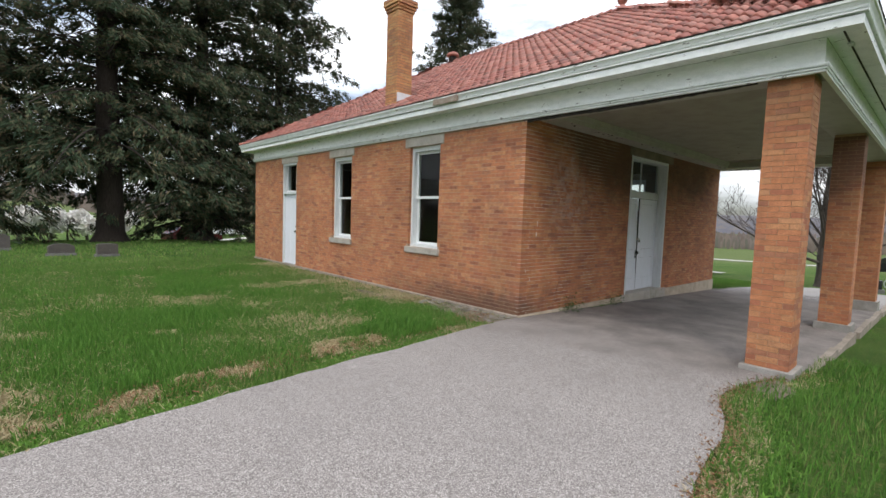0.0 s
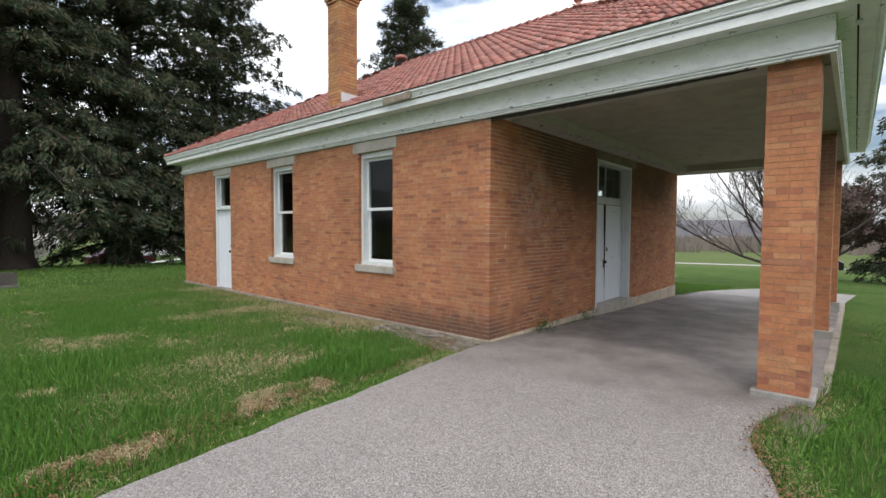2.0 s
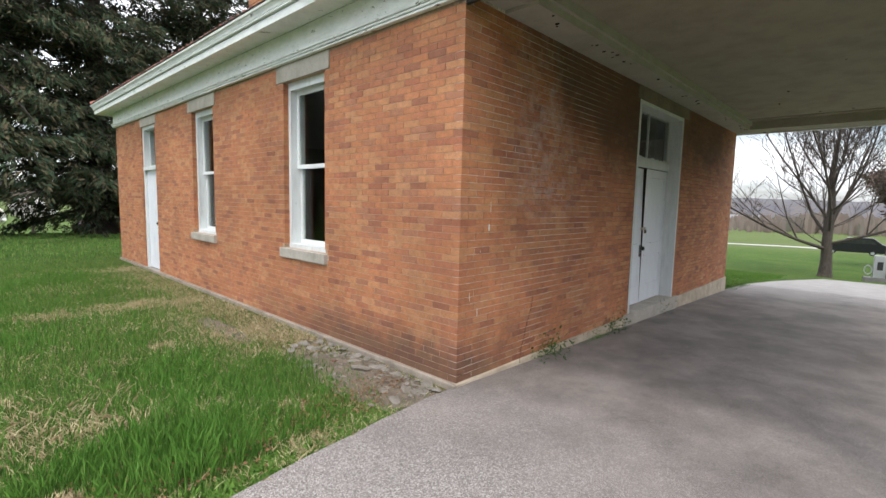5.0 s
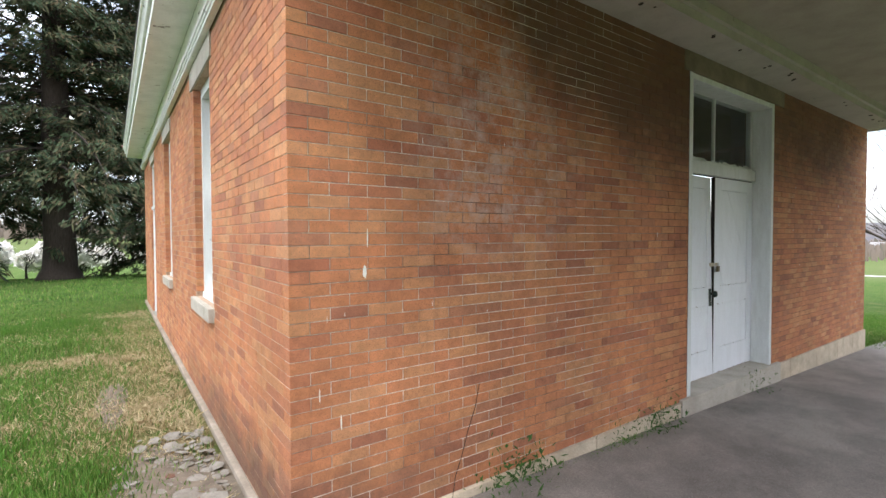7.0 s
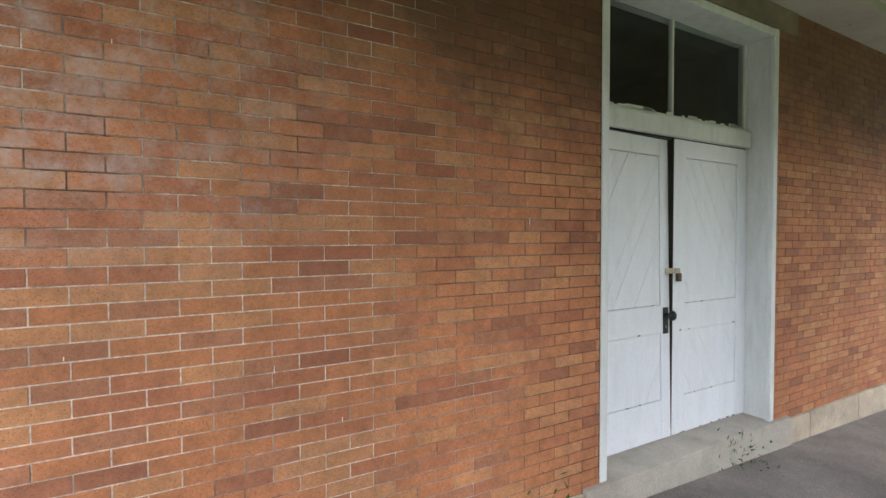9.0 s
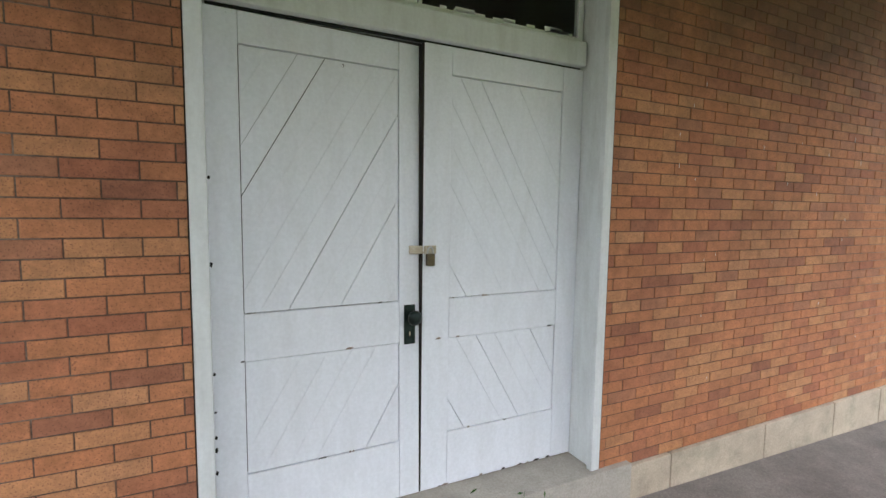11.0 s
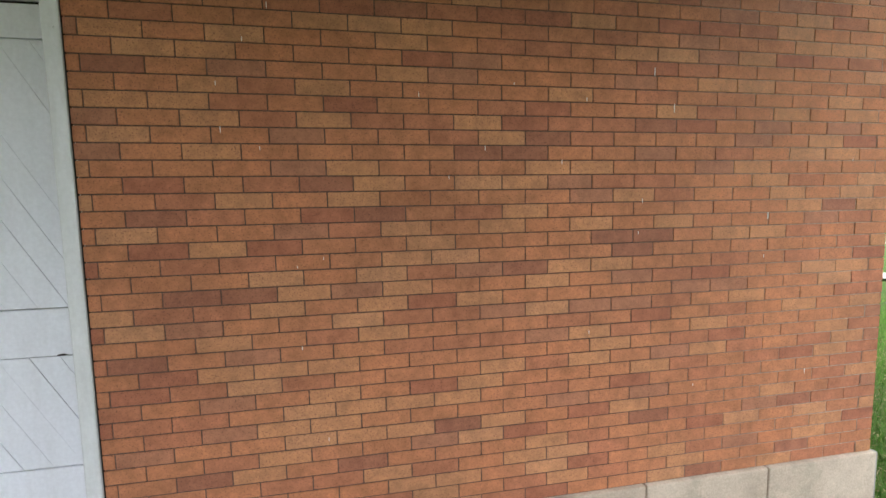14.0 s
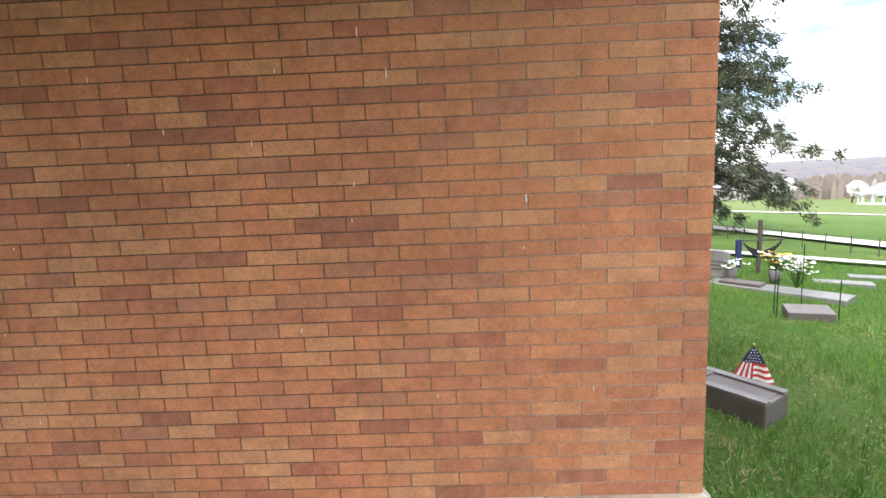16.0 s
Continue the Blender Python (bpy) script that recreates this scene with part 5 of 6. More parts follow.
blades("long_grass", 60000, (-2.5, 5.3, 3.6, 15), 0.118, 0.0032, LUSH, 7, lush_keep, "lush tufts of long dark green grass", 0.45)
blades("lawn_grass", 42000, (-9, 13, 15.6, 36), 0.085, 0.010, BLADES, 15, lambda x, y: 0.55 + 0.8 * noise.noise((x * 0.5, y * 0.5, 3.0)), "short green lawn grass")
blades("edge_clover", 15000, (-2.5, 5.3, 3.3, 5.4), 0.028, 0.0075, CLOVER, 9, lambda x, y: 0.95 if open_lawn(x, y) and edge_dist(x, y) < 0.28 + 0.16 * noise.noise((x * 1.1, 4.0, 0)) else 0, "low bright green clover along the drive", 1.3)
blades("lawn_grass", 26000, (0.5, 15.5, -3.5, 1.35), 0.12, 0.0035, BLADES, 2, south_lawn, "long fresh green grass beside the drive")
blades("edge_clover", 3500, (2.2, 6.5, 0.2, 1.5), 0.03, 0.008, CLOVER, 10, lambda x, y: 0.9 if 0.02 < south_edge(x) - y < 0.5 else 0, "low bright green clover along the drive", 1.3)
blades("lawn_grass", 60000, (14.8, 23, 4.4, 15), 0.05, 0.0026, BLADES, 3, east_lawn, "short green cemetery grass")
blades("dry_grass", 34000, (-1.5, 5.78, 3.3, 10), 0.058, 0.0034, STRAW, 11, dry_thatch, "dry straw-coloured grass", 1.5)
blades("dry_grass", 52000, (-2.5, 5.78, 3.3, 14), 0.040, 0.0019, STRAW, 4, straw_keep, "dry straw-coloured grass", 1.1)
blades("long_grass", 26000, (14.8, 22, 4.4, 13), 0.075, 0.0036, LUSH, 13, lambda x, y: 0.75 * east_lawn(x, y), "dark green grass among the graves", 0.5)
blades("long_grass", 18000, (2.0, 12, -2.0, 1.3), 0.10, 0.0036, LUSH, 14, south_lawn, "lush tufts of long dark green grass", 0.45)
blades("dry_grass", 8000, (14.8, 19, 4.4, 9), 0.024, 0.0016, STRAW, 5, lambda x, y: 0 if x < XE + 0.05 else (0.9 if noise.noise((x * 1.5, y * 1.5, 6.0)) > 0.05 or x < 15.8 else 0.08), "dry straw-coloured grass", 1.6)
blades("dry_grass", 3500, (2.5, 6.6, 0.5, 1.6), 0.04, 0.003, STRAW, 6, lambda x, y: 0.9 if south_edge(x) - 0.3 < y < south_edge(x) + 0.03 else 0, "dry straw-coloured grass", 1.6)


blades("lawn_grass", 900, (7.3, 9.25, 4.515, 4.572), 0.045, 0.003, BLADES, 16, lambda x, y: max(0.0, 0.35 + noise.noise((x * 2.2, 1.0, 3.0))), "grass sprouting along the foot of the porch wall", 0.6)


def leaf_litter():
    rng = np.random.default_rng(8)
    verts, faces = [], []
    for k in range(5200):
        x = rng.uniform(-2, 5.6)
        y = north_edge(x) + max(0.02, rng.normal(0.44, 0.14))
        if k > 4000:
            x = rng.uniform(2.2, 6.2)
            y = south_edge(x) - rng.normal(0.04, 0.06)
        if y > 2 and noise.noise((x * 1.2, 0.5, 2.0)) < -0.18 and rng.uniform() < 0.8:
            continue
        z = ground_z(x, y) + 0.005 + rng.uniform(0, 0.03)
        s = len(verts)
        a = rng.uniform(0, 6.28)
        l, w = rng.uniform(0.006, 0.018), rng.uniform(0.004, 0.009)
        c, n = math.cos(a), math.sin(a)
        verts += [(x - c * l, y - n * l, z), (x + n * w, y - c * w, z + rng.uniform(0, 0.012)), (x + c * l, y + n * l, z + rng.uniform(-0.004, 0.008)), (x - n * w, y + c * w, z)]
        faces.append((s, s + 1, s + 2, s + 3))
    return tagged(raw("dead_leaves", verts, faces, DEAD_LEAF), "brown dead leaves along the drive's edge", "leaves", kind="stuff")


leaf_litter()


# ---- beside the walls: dirt, rubble, weeds ----
def patch(name, cx, cy, rx, ry, lift, material, label, seed, turn=0.0):
    verts, faces = [(cx, cy, ground_z(cx, cy) + lift)], []
    n = 40
    for ring in (0.5, 1.0):
        for i in range(n):
            a = 2 * math.pi * i / n
            k = ring * (1 + 0.28 * noise.noise((math.cos(a) * 1.6, math.sin(a) * 1.6, seed)) + 0.1 * noise.noise((math.cos(a) * 6, math.sin(a) * 6, seed)))
            u, v = rx * k * math.cos(a), ry * k * math.sin(a)
            x, y = cx + u * math.cos(turn) - v * math.sin(turn), cy + u * math.sin(turn) + v * math.cos(turn)
            verts.append((x, y, ground_z(x, y) + (lift if ring < 1 else -0.03)))
    for i in range(n):
        j = (i + 1) % n
        faces.append((0, 1 + i, 1 + j))
        faces.append((1 + i, 1 + n + i, 1 + n + j, 1 + j))
    return tagged(raw(name, verts, faces, material, smooth=True), label, "dirt", kind="structure")


patch("ground_patch_1", 5.17, 7.7, 0.16, 0.85, 0.004, DIRT, "bare trodden dirt patch in the lawn", 1)
patch("ground_patch_3", 5.45, 1.12, 0.42, 0.20, 0.012, DIRT, "bare earth with dead leaves beside the porch pillar", 5)
patch("ground_patch_2", 5.46, 5.35, 0.42, 1.15, 0.006, DIRT, "bare earth with broken stone at the corner", 2)


def rubble():
    rng = random.Random(4)
    for k in range(300):
        x = 5.77 - abs(rng.gauss(0.02, 0.26)) - 0.02
        y = 4.66 + 1.9 * rng.random() ** 1.15
        big = rng.random()
        s = 0.010 + 0.050 * big ** 3.2
        if k == 0:
            x, y, s = 5.55, 5.50, 0.15
        if k == 1:
            x, y, s = 5.66, 5.38, 0.06
        bm = bmesh.new()
        bmesh.ops.create_icosphere(bm, subdivisions=1, radius=1.0)
        fl = rng.uniform(0.10, 0.30) if s < 0.035 else rng.uniform(0.07, 0.14)
        for v in bm.verts:
            v.co *= rng.uniform(0.75, 1.15)
            v.co.z *= fl
        m = Matrix.Translation((x, y, ground_z(x, y) + s * fl * 0.22 + 0.004)) @ Euler((rng.uniform(-0.25, 0.25), rng.uniform(-0.25, 0.25), rng.uniform(0, 6.28))).to_matrix().to_4x4() @ Matrix.Diagonal((s * rng.uniform(0.8, 1.4), s, s, 1))
        bmesh.ops.transform(bm, matrix=m, verts=bm.verts)
        mat = BRICK_OB if k == 7 else RUBBLE
        tagged(part("stone", bm, mat), "broken piece of pale stone lying by the wall" if k != 7 else "broken piece of orange brick lying by the wall", "stone", "rubble at the corner")


rubble()


def weed(x, y, size, seed, flower=None):
    rng = np.random.default_rng(seed)
    t = thing("weed", "small green weed growing at the foot of the wall", "weed", "weeds along the wall", at=(x, y, ground_z(x, y)))
    n = 60
    pts = np.stack([rng.normal(0, 0.30 * size, n), -abs(rng.normal(0, 0.10 * size, n)), rng.uniform(0.0, 0.55 * size, n)], 1)
    ds = np.stack([rng.normal(0, 0.5, n), rng.normal(-0.2, 0.4, n), rng.uniform(0.2, 1, n)], 1)
    v, f = sprays(list(pts), list(ds), 0.20 * size + 0.02, 0.03 * size + 0.004, rng, 2, 0.1, 1.0)
    v = np.array(v)
    v[:, 1] = np.minimum(v[:, 1], 0.0)
    v[:, 2] = np.maximum(v[:, 2], -0.01)
    raw("leaves", v, f, WEED, t)


for i, (wx, ws) in enumerate(((7.24, 0.36), (7.10, 0.18), (7.38, 0.17), (8.33, 0.10), (8.72, 0.15), (8.84, 0.24), (8.93, 0.18), (10.66, 0.15))):
    weed(wx, YS - 0.03 - (0.015 if 9.25 < wx < 11.42 else 0), ws * 0.55, 60 + i)


def paint_drips():
    """Pale drips and nicks on the porch wall."""
    rng = random.Random(12)
    spots = [(6.219, 1.331, 0.010, 0.034), (6.235, 1.50, 0.003, 0.05), (6.087, 0.60, 0.004, 0.04), (5.98, 0.75, 0.003, 0.035), (14.06, 1.27, 0.003, 0.018), (13.45, 1.9, 0.002, 0.02), (13.55, 1.75, 0.002, 0.02)]
    spots += [(rng.uniform(11.6, 14.6), rng.uniform(0.4, 2.1), 0.0014, rng.uniform(0.005, 0.014)) for _ in range(22)]
    spots += [(rng.uniform(6.0, 9.0), rng.uniform(0.6, 2.5), 0.0016, rng.uniform(0.008, 0.02)) for _ in range(10)]
    for x, z, w, h in spots:
        poly = [(x - w, z - h * 0.6), (x + w * 0.5, z - h), (x + w, z - h * 0.2), (x + w * 0.7, z + h * 0.8), (x - w * 0.4, z + h), (x - w, z + h * 0.3)]
        part("paint_drip", slab(poly, (1, 0, 0), (0, 0, 1), (0, -1, 0), (0, YS - 0.0015, 0), 0.0012), PETAL, wall_south)


paint_drips()
vine = [(6.96, 0.63), (6.93, 0.50), (6.87, 0.36), (6.83, 0.24), (6.78, 0.12), (6.74, 0.0), (6.72, -0.06)]
vb = bmesh.new()
for (xa, za), (xb, zb) in zip(vine, vine[1:]):
    rod((xa, YS - 0.004, za), (xb, YS - 0.004 - (0.022 if zb < 0.03 else 0), zb), 0.0022, sides=5, bm=vb)
tagged(part("dry_vine", vb, BARK), "thin dry vine stem clinging to the brick", "vine")


# ---- graves, west side ----
def headstone(x, y, w, h, d, material, label, turn=0.0, rounded=0.25, base=True):
    t = thing("headstone", label, "headstone", "cemetery stones", at=(x, y, ground_z(x, y)))
    t.rotation_euler = (0, 0, turn)
    poly = [(-w / 2, 0), (w / 2, 0), (w / 2, h * (1 - rounded))]
    for i in range(1, 8):
        a = math.pi * i / 8
        poly.append((w / 2 * math.cos(a), h * (1 - rounded) + h * rounded * math.sin(a)))
    poly.append((-w / 2, h * (1 - rounded)))
    part("stone", slab(poly, (1, 0, 0), (0, 0, 1), (0, -1, 0), (0, d / 2, 0.05), d), material, t)
    if base:
        part("base", box(-w / 2 - 0.04, w / 2 + 0.04, -d / 2 - 0.04, d / 2 + 0.04, -0.12, 0.05, 0.01), GRANITE, t)
    for k in range(3):
        part("inscription", box(-w * 0.28, w * 0.28, -d / 2 - 0.004, -d / 2 - 0.0005, h * (0.62 - 0.16 * k), h * (0.62 - 0.16 * k) + 0.03), DARK_GRANITE, t)
    return t


headstone(-0.43, 22.4, 0.6, 0.5, 0.2, DARK_GRANITE, "dark granite headstone on the lawn", 0.1)
headstone(1.05, 18.8, 0.66, 0.30, 0.2, DARK_GRANITE, "low dark granite headstone with a curved top", 0.1, 0.35)
headstone(2.11, 17.85, 0.54, 0.33, 0.22, DARK_GRANITE, "low dark granite headstone with squared top", 0.1, 0.08)

# ---- graves, east side ----
def ledger(x, y, l, w, h, turn, label):
    """A long low stone with a hollow top and a sloped end."""
    t = thing("grave_slab", label, "grave slab", "cemetery stones", at=(x, y, ground_z(x, y)))
    t.rotation_euler = (0, 0, turn)
    part("body", box(0, l, -w / 2, w / 2, -0.12, h, 0.015), DARK_GRANITE, t)
    for a in (-w / 2, w / 2 - 0.075):
        part("rim", box(0.001, l - 0.001, a + 0.001, a + 0.074, h + 0.0005, h + 0.018, 0.004), GRANITE, t, "polished grey rim")
    for a, b in ((0.03, l * 0.44), (l * 0.56, l - 0.03)):
        part("panel", box(a, b, -w / 2 + 0.09, w / 2 - 0.09, h + 0.001, h + 0.004, 0.001), DARK_GRANITE, t)
    part("panel", box(l * 0.45, l * 0.55, -w / 2 + 0.08, w / 2 - 0.08, h + 0.001, h + 0.014, 0.003), GRANITE, t)
    return t


ledger(15.92, 5.84, 1.05, 0.34, 0.145, radians(124), "long low dark granite marker with two carved panels")
t = thing("grave_slab", "wide flat grey granite grave slab in the grass", "grave slab", "cemetery stones", at=(18.75, 10.1, ground_z(18.75, 10.1)))
t.rotation_euler = (0, 0, radians(-52))
part("slab", box(-0.95, 0.95, -0.24, 0.24, -0.15, 0.025, 0.01), GRANITE, t)
part("plaque", box(-0.75, -0.15, -0.14, 0.14, 0.026, 0.075, 0.02), DARK_GRANITE, t, "raised dark plaque")
t = thing("wedge_marker", "low rough-sided granite wedge marker", "grave marker", "cemetery stones", at=(18.1, 8.5, ground_z(18.1, 8.5)))
t.rotation_euler = (0, 0, radians(-18))
poly = [(-0.12, -0.1), (0.12, -0.1), (0.12, 0.13), (-0.12, 0.075)]
part("stone", slab(poly, (0, 1, 0), (0, 0, 1), (1, 0, 0), (-0.24, 0, 0), 0.48), DARK_GRANITE, t)
headstone(18.45, 11.2, 0.42, 0.42, 0.16, GRANITE, "small grey upright headstone", -0.7, 0.12)
for i, (fx, fy) in enumerate(((20.35, 10.75), (21.4, 11.3), (22.4, 9.4))):
    t = thing("flat_marker", "flat grey grave marker set in the grass", "grave marker", "cemetery stones", at=(fx, fy, ground_z(fx, fy)))
    t.rotation_euler = (0, 0, radians(-30))
    part("stone", box(-0.40, 0.40, -0.16, 0.16, -0.1, 0.022, 0.01), GRANITE, t)


def small_flag(x, y, h):
    z = ground_z(x, y)
    t = thing("grave_flag", "small striped flag with starred blue corner on a thin stick", "flag", at=(x, y, z))
    part("stick", rod((0, 0, -0.1), (0, 0, h), 0.005), GREY_BARK, t)
    part("tip", ball((0, 0, h + 0.008), 0.009, u=8, v=6), YELLOW, t)
    across = Vector((0.86, -0.50, 0))
    out = Vector((-0.50, -0.86, 0))
    H = 0.29

    def at(u, v):
        """Limp cloth in two lobes, one on each side of the stick: u from -1 to 1 across, v from 0 to 1 down."""
        half = 0.012 + 0.135 * v ** 0.85
        fold = 0.012 * math.sin(u * 7 + v * 4) * v + 0.010
        p = across * (half * u) + out * fold
        return (p.x, p.y, h - 0.02 - H * v * (1 - 0.10 * u * u - 0.05 * math.sin(4.0 * u + 1)))

    def cloth(name, u0, u1, v0, v1, material, label=""):
        m, k = 6, 4
        verts = [at(u0 + (u1 - u0) * i / m, v0 + (v1 - v0) * j / k) for i in range(m + 1) for j in range(k + 1)]
        faces = [(i * (k + 1) + j, i * (k + 1) + j + 1, (i + 1) * (k + 1) + j + 1, (i + 1) * (k + 1) + j) for i in range(m) for j in range(k)]
        return raw(name, verts, faces, material, t, label)
    top = 0.42
    cloth("canton", -1, 1, 0.0, top, BLUE_CLOTH, "blue corner")
    for k in range(7):
        cloth("stripe", -1 + k / 7, -1 + (k + 1) / 7, top, 1.0, RED_CLOTH if k % 2 == 0 else WHITE_CLOTH)
    for k in range(7):
        cloth("stripe", 0.0, 1.0, top + (1 - top) * k / 7, top + (1 - top) * (k + 1) / 7, RED_CLOTH if k % 2 == 0 else WHITE_CLOTH)
    bm = bmesh.new()
    for j in range(5):
        for i in range(2 + j):
            p = Vector(at(-0.8 + 1.6 * (i + 0.5) / (2 + j), top * (j + 0.6) / 5.3)) + out * 0.002
            bmesh.ops.create_icosphere(bm, subdivisions=1, radius=0.0045, matrix=Matrix.Translation(p))
    tagged(part("stars", bm, WHITE_CLOTH, t, "small white stars"), kind="stuff")


small_flag(16.05, 6.31, 0.36)


def bouquet(x, y, h, name, label, petals, seed, vase=True, count=26, spread=0.16):
    rng = random.Random(seed)
    t = thing(name, label, "flowers", at=(x, y, ground_z(x, y)))
    if vase:
        part("vase", lathe((0, 0, 0), [(0.07, -0.03), (0.09, 0.08), (0.10, 0.16), (0.08, 0.20)], 12), GRANITE, t, smooth=True)
    stems, heads = bmesh.new(), {}
    for k in range(count):
        p = Vector((rng.gauss(0, spread), rng.gauss(0, spread), h * rng.uniform(0.7, 1.15)))
        rod((0, 0, 0.1), p, 0.004, sides=4, bm=stems)
        mt = petals[k % len(petals)]
        bm = heads.setdefault(mt.name, (bmesh.new(), mt))[0]
        for q in range(5):
            a = q * 1.256 + rng.random()
            d = Vector((math.cos(a), math.sin(a), 0.5)).normalized()
            s = d.cross(Vector((0, 0, 1))).normalized()
            r = rng.uniform(0.045, 0.08)
            vs = [bm.verts.new(p), bm.verts.new(p + d * r * 0.6 + s * r * 0.35), bm.verts.new(p + d * r), bm.verts.new(p + d * r * 0.6 - s * r * 0.35)]
            bm.faces.new(vs)
    tagged(part("stems", stems, WEED, t), kind="stuff")
    for bm, mt in heads.values():
        tagged(part("petals", bm, mt, t), kind="stuff")
    return t


bouquet(19.2, 10.75, 0.42, "grave_flowers", "yellow, white and dark artificial flowers in a stone vase", [YELLOW, PETAL, BLACK_CLOTH, YELLOW], 1, count=46, spread=0.11)
bouquet(18.85, 9.75, 0.46, "grave_flowers", "bunch of tall white artificial lilies", [PETAL], 2, vase=False, count=34, spread=0.09)
bouquet(18.55, 10.9, 0.28, "grave_flowers", "small bunch of white flowers", [PETAL], 3, count=14, spread=0.08)
bouquet(15.87, 6.95, 0.30, "grave_flowers", "yellow, blue and white artificial flowers", [YELLOW, BLUE_CLOTH, PETAL], 4, vase=False, count=12, spread=0.06)
t = thing("wreath_basket", "round brown wicker basket", "basket", at=(15.72, 6.9, ground_z(15.72, 6.9)))
part("weave", ball((0, 0, 0.13), 0.17, squash=(0.8, 0.8, 1)), WICKER, t, smooth=True)


def post_hook(x, y, h, r=0.006):
    t = thing("marker_rod", "thin dark metal rod stuck in the grass", "rod", "grave rods", at=(x, y, ground_z(x, y)))
    part("rod", rod((0, 0, -0.1), (0, 0, h), r), IRON, t)


for px, py, ph in ((17.85, 8.75, 0.62), (18.35, 8.35, 0.5), (18.45, 9.1, 0.85), (17.75, 8.55, 0.5), (30.0, 27.5, 1.6)):
    post_hook(px, py, ph)
t = thing("draped_stand", "wooden post with crossbar, draped in dark blue and black cloth", "stand", at=(19.5, 11.65, ground_z(19.5, 11.65)))
part("post", box(-0.03, 0.03, -0.03, 0.03, -0.1, 1.0, 0.005), GREY_BARK, t)
part("crossbar", box(-0.45, 0.45, -0.015, 0.015, 0.60, 0.63, 0.004), GREY_BARK, t)
part("blue_drape", box(-0.44, -0.33, -0.02, 0.02, 0.10, 0.64, 0.01), BLUE_CLOTH, t)
poly = [(-0.30, 0.58)] + [(-0.30 + 0.7 * i / 10, 0.58 - 0.30 * math.sin(math.pi * i / 10) - 0.02) for i in range(11)] + [(0.40, 0.60), (0.3, 0.5), (0.05, 0.40), (-0.2, 0.5)]
part("black_drape", slab(poly[:12] + poly[12:], (1, 0, 0), (0, 0, 1), (0, -1, 0), (0, 0.01, 0), 0.02), BLACK_CLOTH, t)

# low wire fence with posts along the far side of the path
fence = thing("wire_fence", "low wire fence on thin posts along the road", "fence")
fa, fb = Vector((22.0, 22.5, 0)), Vector((25.6, 9.5, 0))
prev = None
for k in range(22):
    c = fa + (fb - fa) * k / 21
    z = ground_z(c.x, c.y)
    part("post", rod((c.x, c.y, z - 0.1), (c.x, c.y, z + 0.42), 0.014, sides=6), GREY_BARK, fence)
    if prev:
        for hh in (0.18, 0.36):
            part("wire", rod((prev[0], prev[1], prev[2] + hh), (c.x, c.y, z + hh), 0.002, sides=4), IRON, fence)
    prev = (c.x, c.y, z)


# ---- beyond the porch: monument, parked vehicles, gazebo, houses ----
t = thing("grave_monument", "pale grey upright monument with a black plaque and side rings", "monument", at=(24.4, 2.05, ground_z(24.4, 2.05)))
t.rotation_euler = (0, 0, radians(8))
t.scale = (0.8, 0.62, 0.92)
part("base", box(-0.25, 0.25, -0.75, 0.75, -0.15, 0.14, 0.01), GRANITE, t)
part("pillar_stone", box(-0.13, 0.13, -0.12, 0.40, 0.141, 0.95, 0.015), SILVER, t, "pale grey stone pillar")
part("plaque", box(-0.145, -0.131, 0.02, 0.26, 0.42, 0.72, 0.004), BLACK_GRANITE, t, "black polished plaque")
part("marker", box(-0.20, 0.1, -0.62, -0.14, 0.141, 0.52, 0.02), BLACK_GRANITE, t, "black polished marker")
for yy in (-0.85, 0.60):
    bm = bmesh.new()
    pts = [(0, yy + 0.16 * math.cos(a), 0.40 + 0.16 * math.sin(a)) for a in [2 * math.pi * k / 14 for k in range(15)]]
    for p, q in zip(pts, pts[1:]):
        rod(p, q, 0.025, sides=6, bm=bm)
    part("ring", bm, SILVER, t)


def car(x, y, turn, paint, label, long=4.6, wide=1.8, high=1.5, group=""):
    t = thing("parked_car", label, "car", group, at=(x, y, ground_z(x, y)))
    t.rotation_euler = (0, 0, turn)
    L, H = long, high
    side = [(-L / 2, 0.35), (L / 2, 0.35), (L / 2, 0.75), (L * 0.42, H * 0.6), (L * 0.24, H * 0.64), (L * 0.10, H * 0.97), (-L * 0.30, H), (-L * 0.44, H * 0.66), (-L / 2, H * 0.6)]
    bm = slab(side, (1, 0, 0), (0, 0, 1), (0, 1, 0), (0, -wide / 2, 0), wide)
    bmesh.ops.bevel(bm, geom=list(bm.edges), offset=0.06, segments=2, affect="EDGES")
    body = part("body", bm, paint, t, smooth=False)
    for s in (-1, 1):
        win = [(-L * 0.36, H * 0.66), (L * 0.20, H * 0.66), (L * 0.09, H * 0.92), (-L * 0.28, H * 0.94)]
        part("window", slab(win, (1, 0, 0), (0, 0, 1), (0, s, 0), (0, s * wide / 2, 0), 0.006), BLACK_GRANITE, body)
        for wx in (-L * 0.31, L * 0.31):
            w = part("wheel", rod((wx, s * (wide / 2 - 0.2), 0.32), (wx, s * (wide / 2 + 0.02), 0.32), 0.32, sides=18), RUBBER, t)
            part("rim", rod((wx, s * (wide / 2 + 0.021), 0.32), (wx, s * (wide / 2 + 0.03), 0.32), 0.19, sides=14), SILVER, w)
    return t


car(82, 4.9, radians(90), CAR_DARK, "black van parked on the far road", 6.2, 2.0, 2.2, "parked vehicles")
car(80, -1.2, radians(90), CAR_DARK, "dark parked car beside the far road", 4.8, 1.8, 1.6, "parked vehicles")
car(17.5, 55, radians(20), CAR_WHITE, "white parked car beyond the conifers", 4.6, 1.8, 1.5, "parked vehicles")
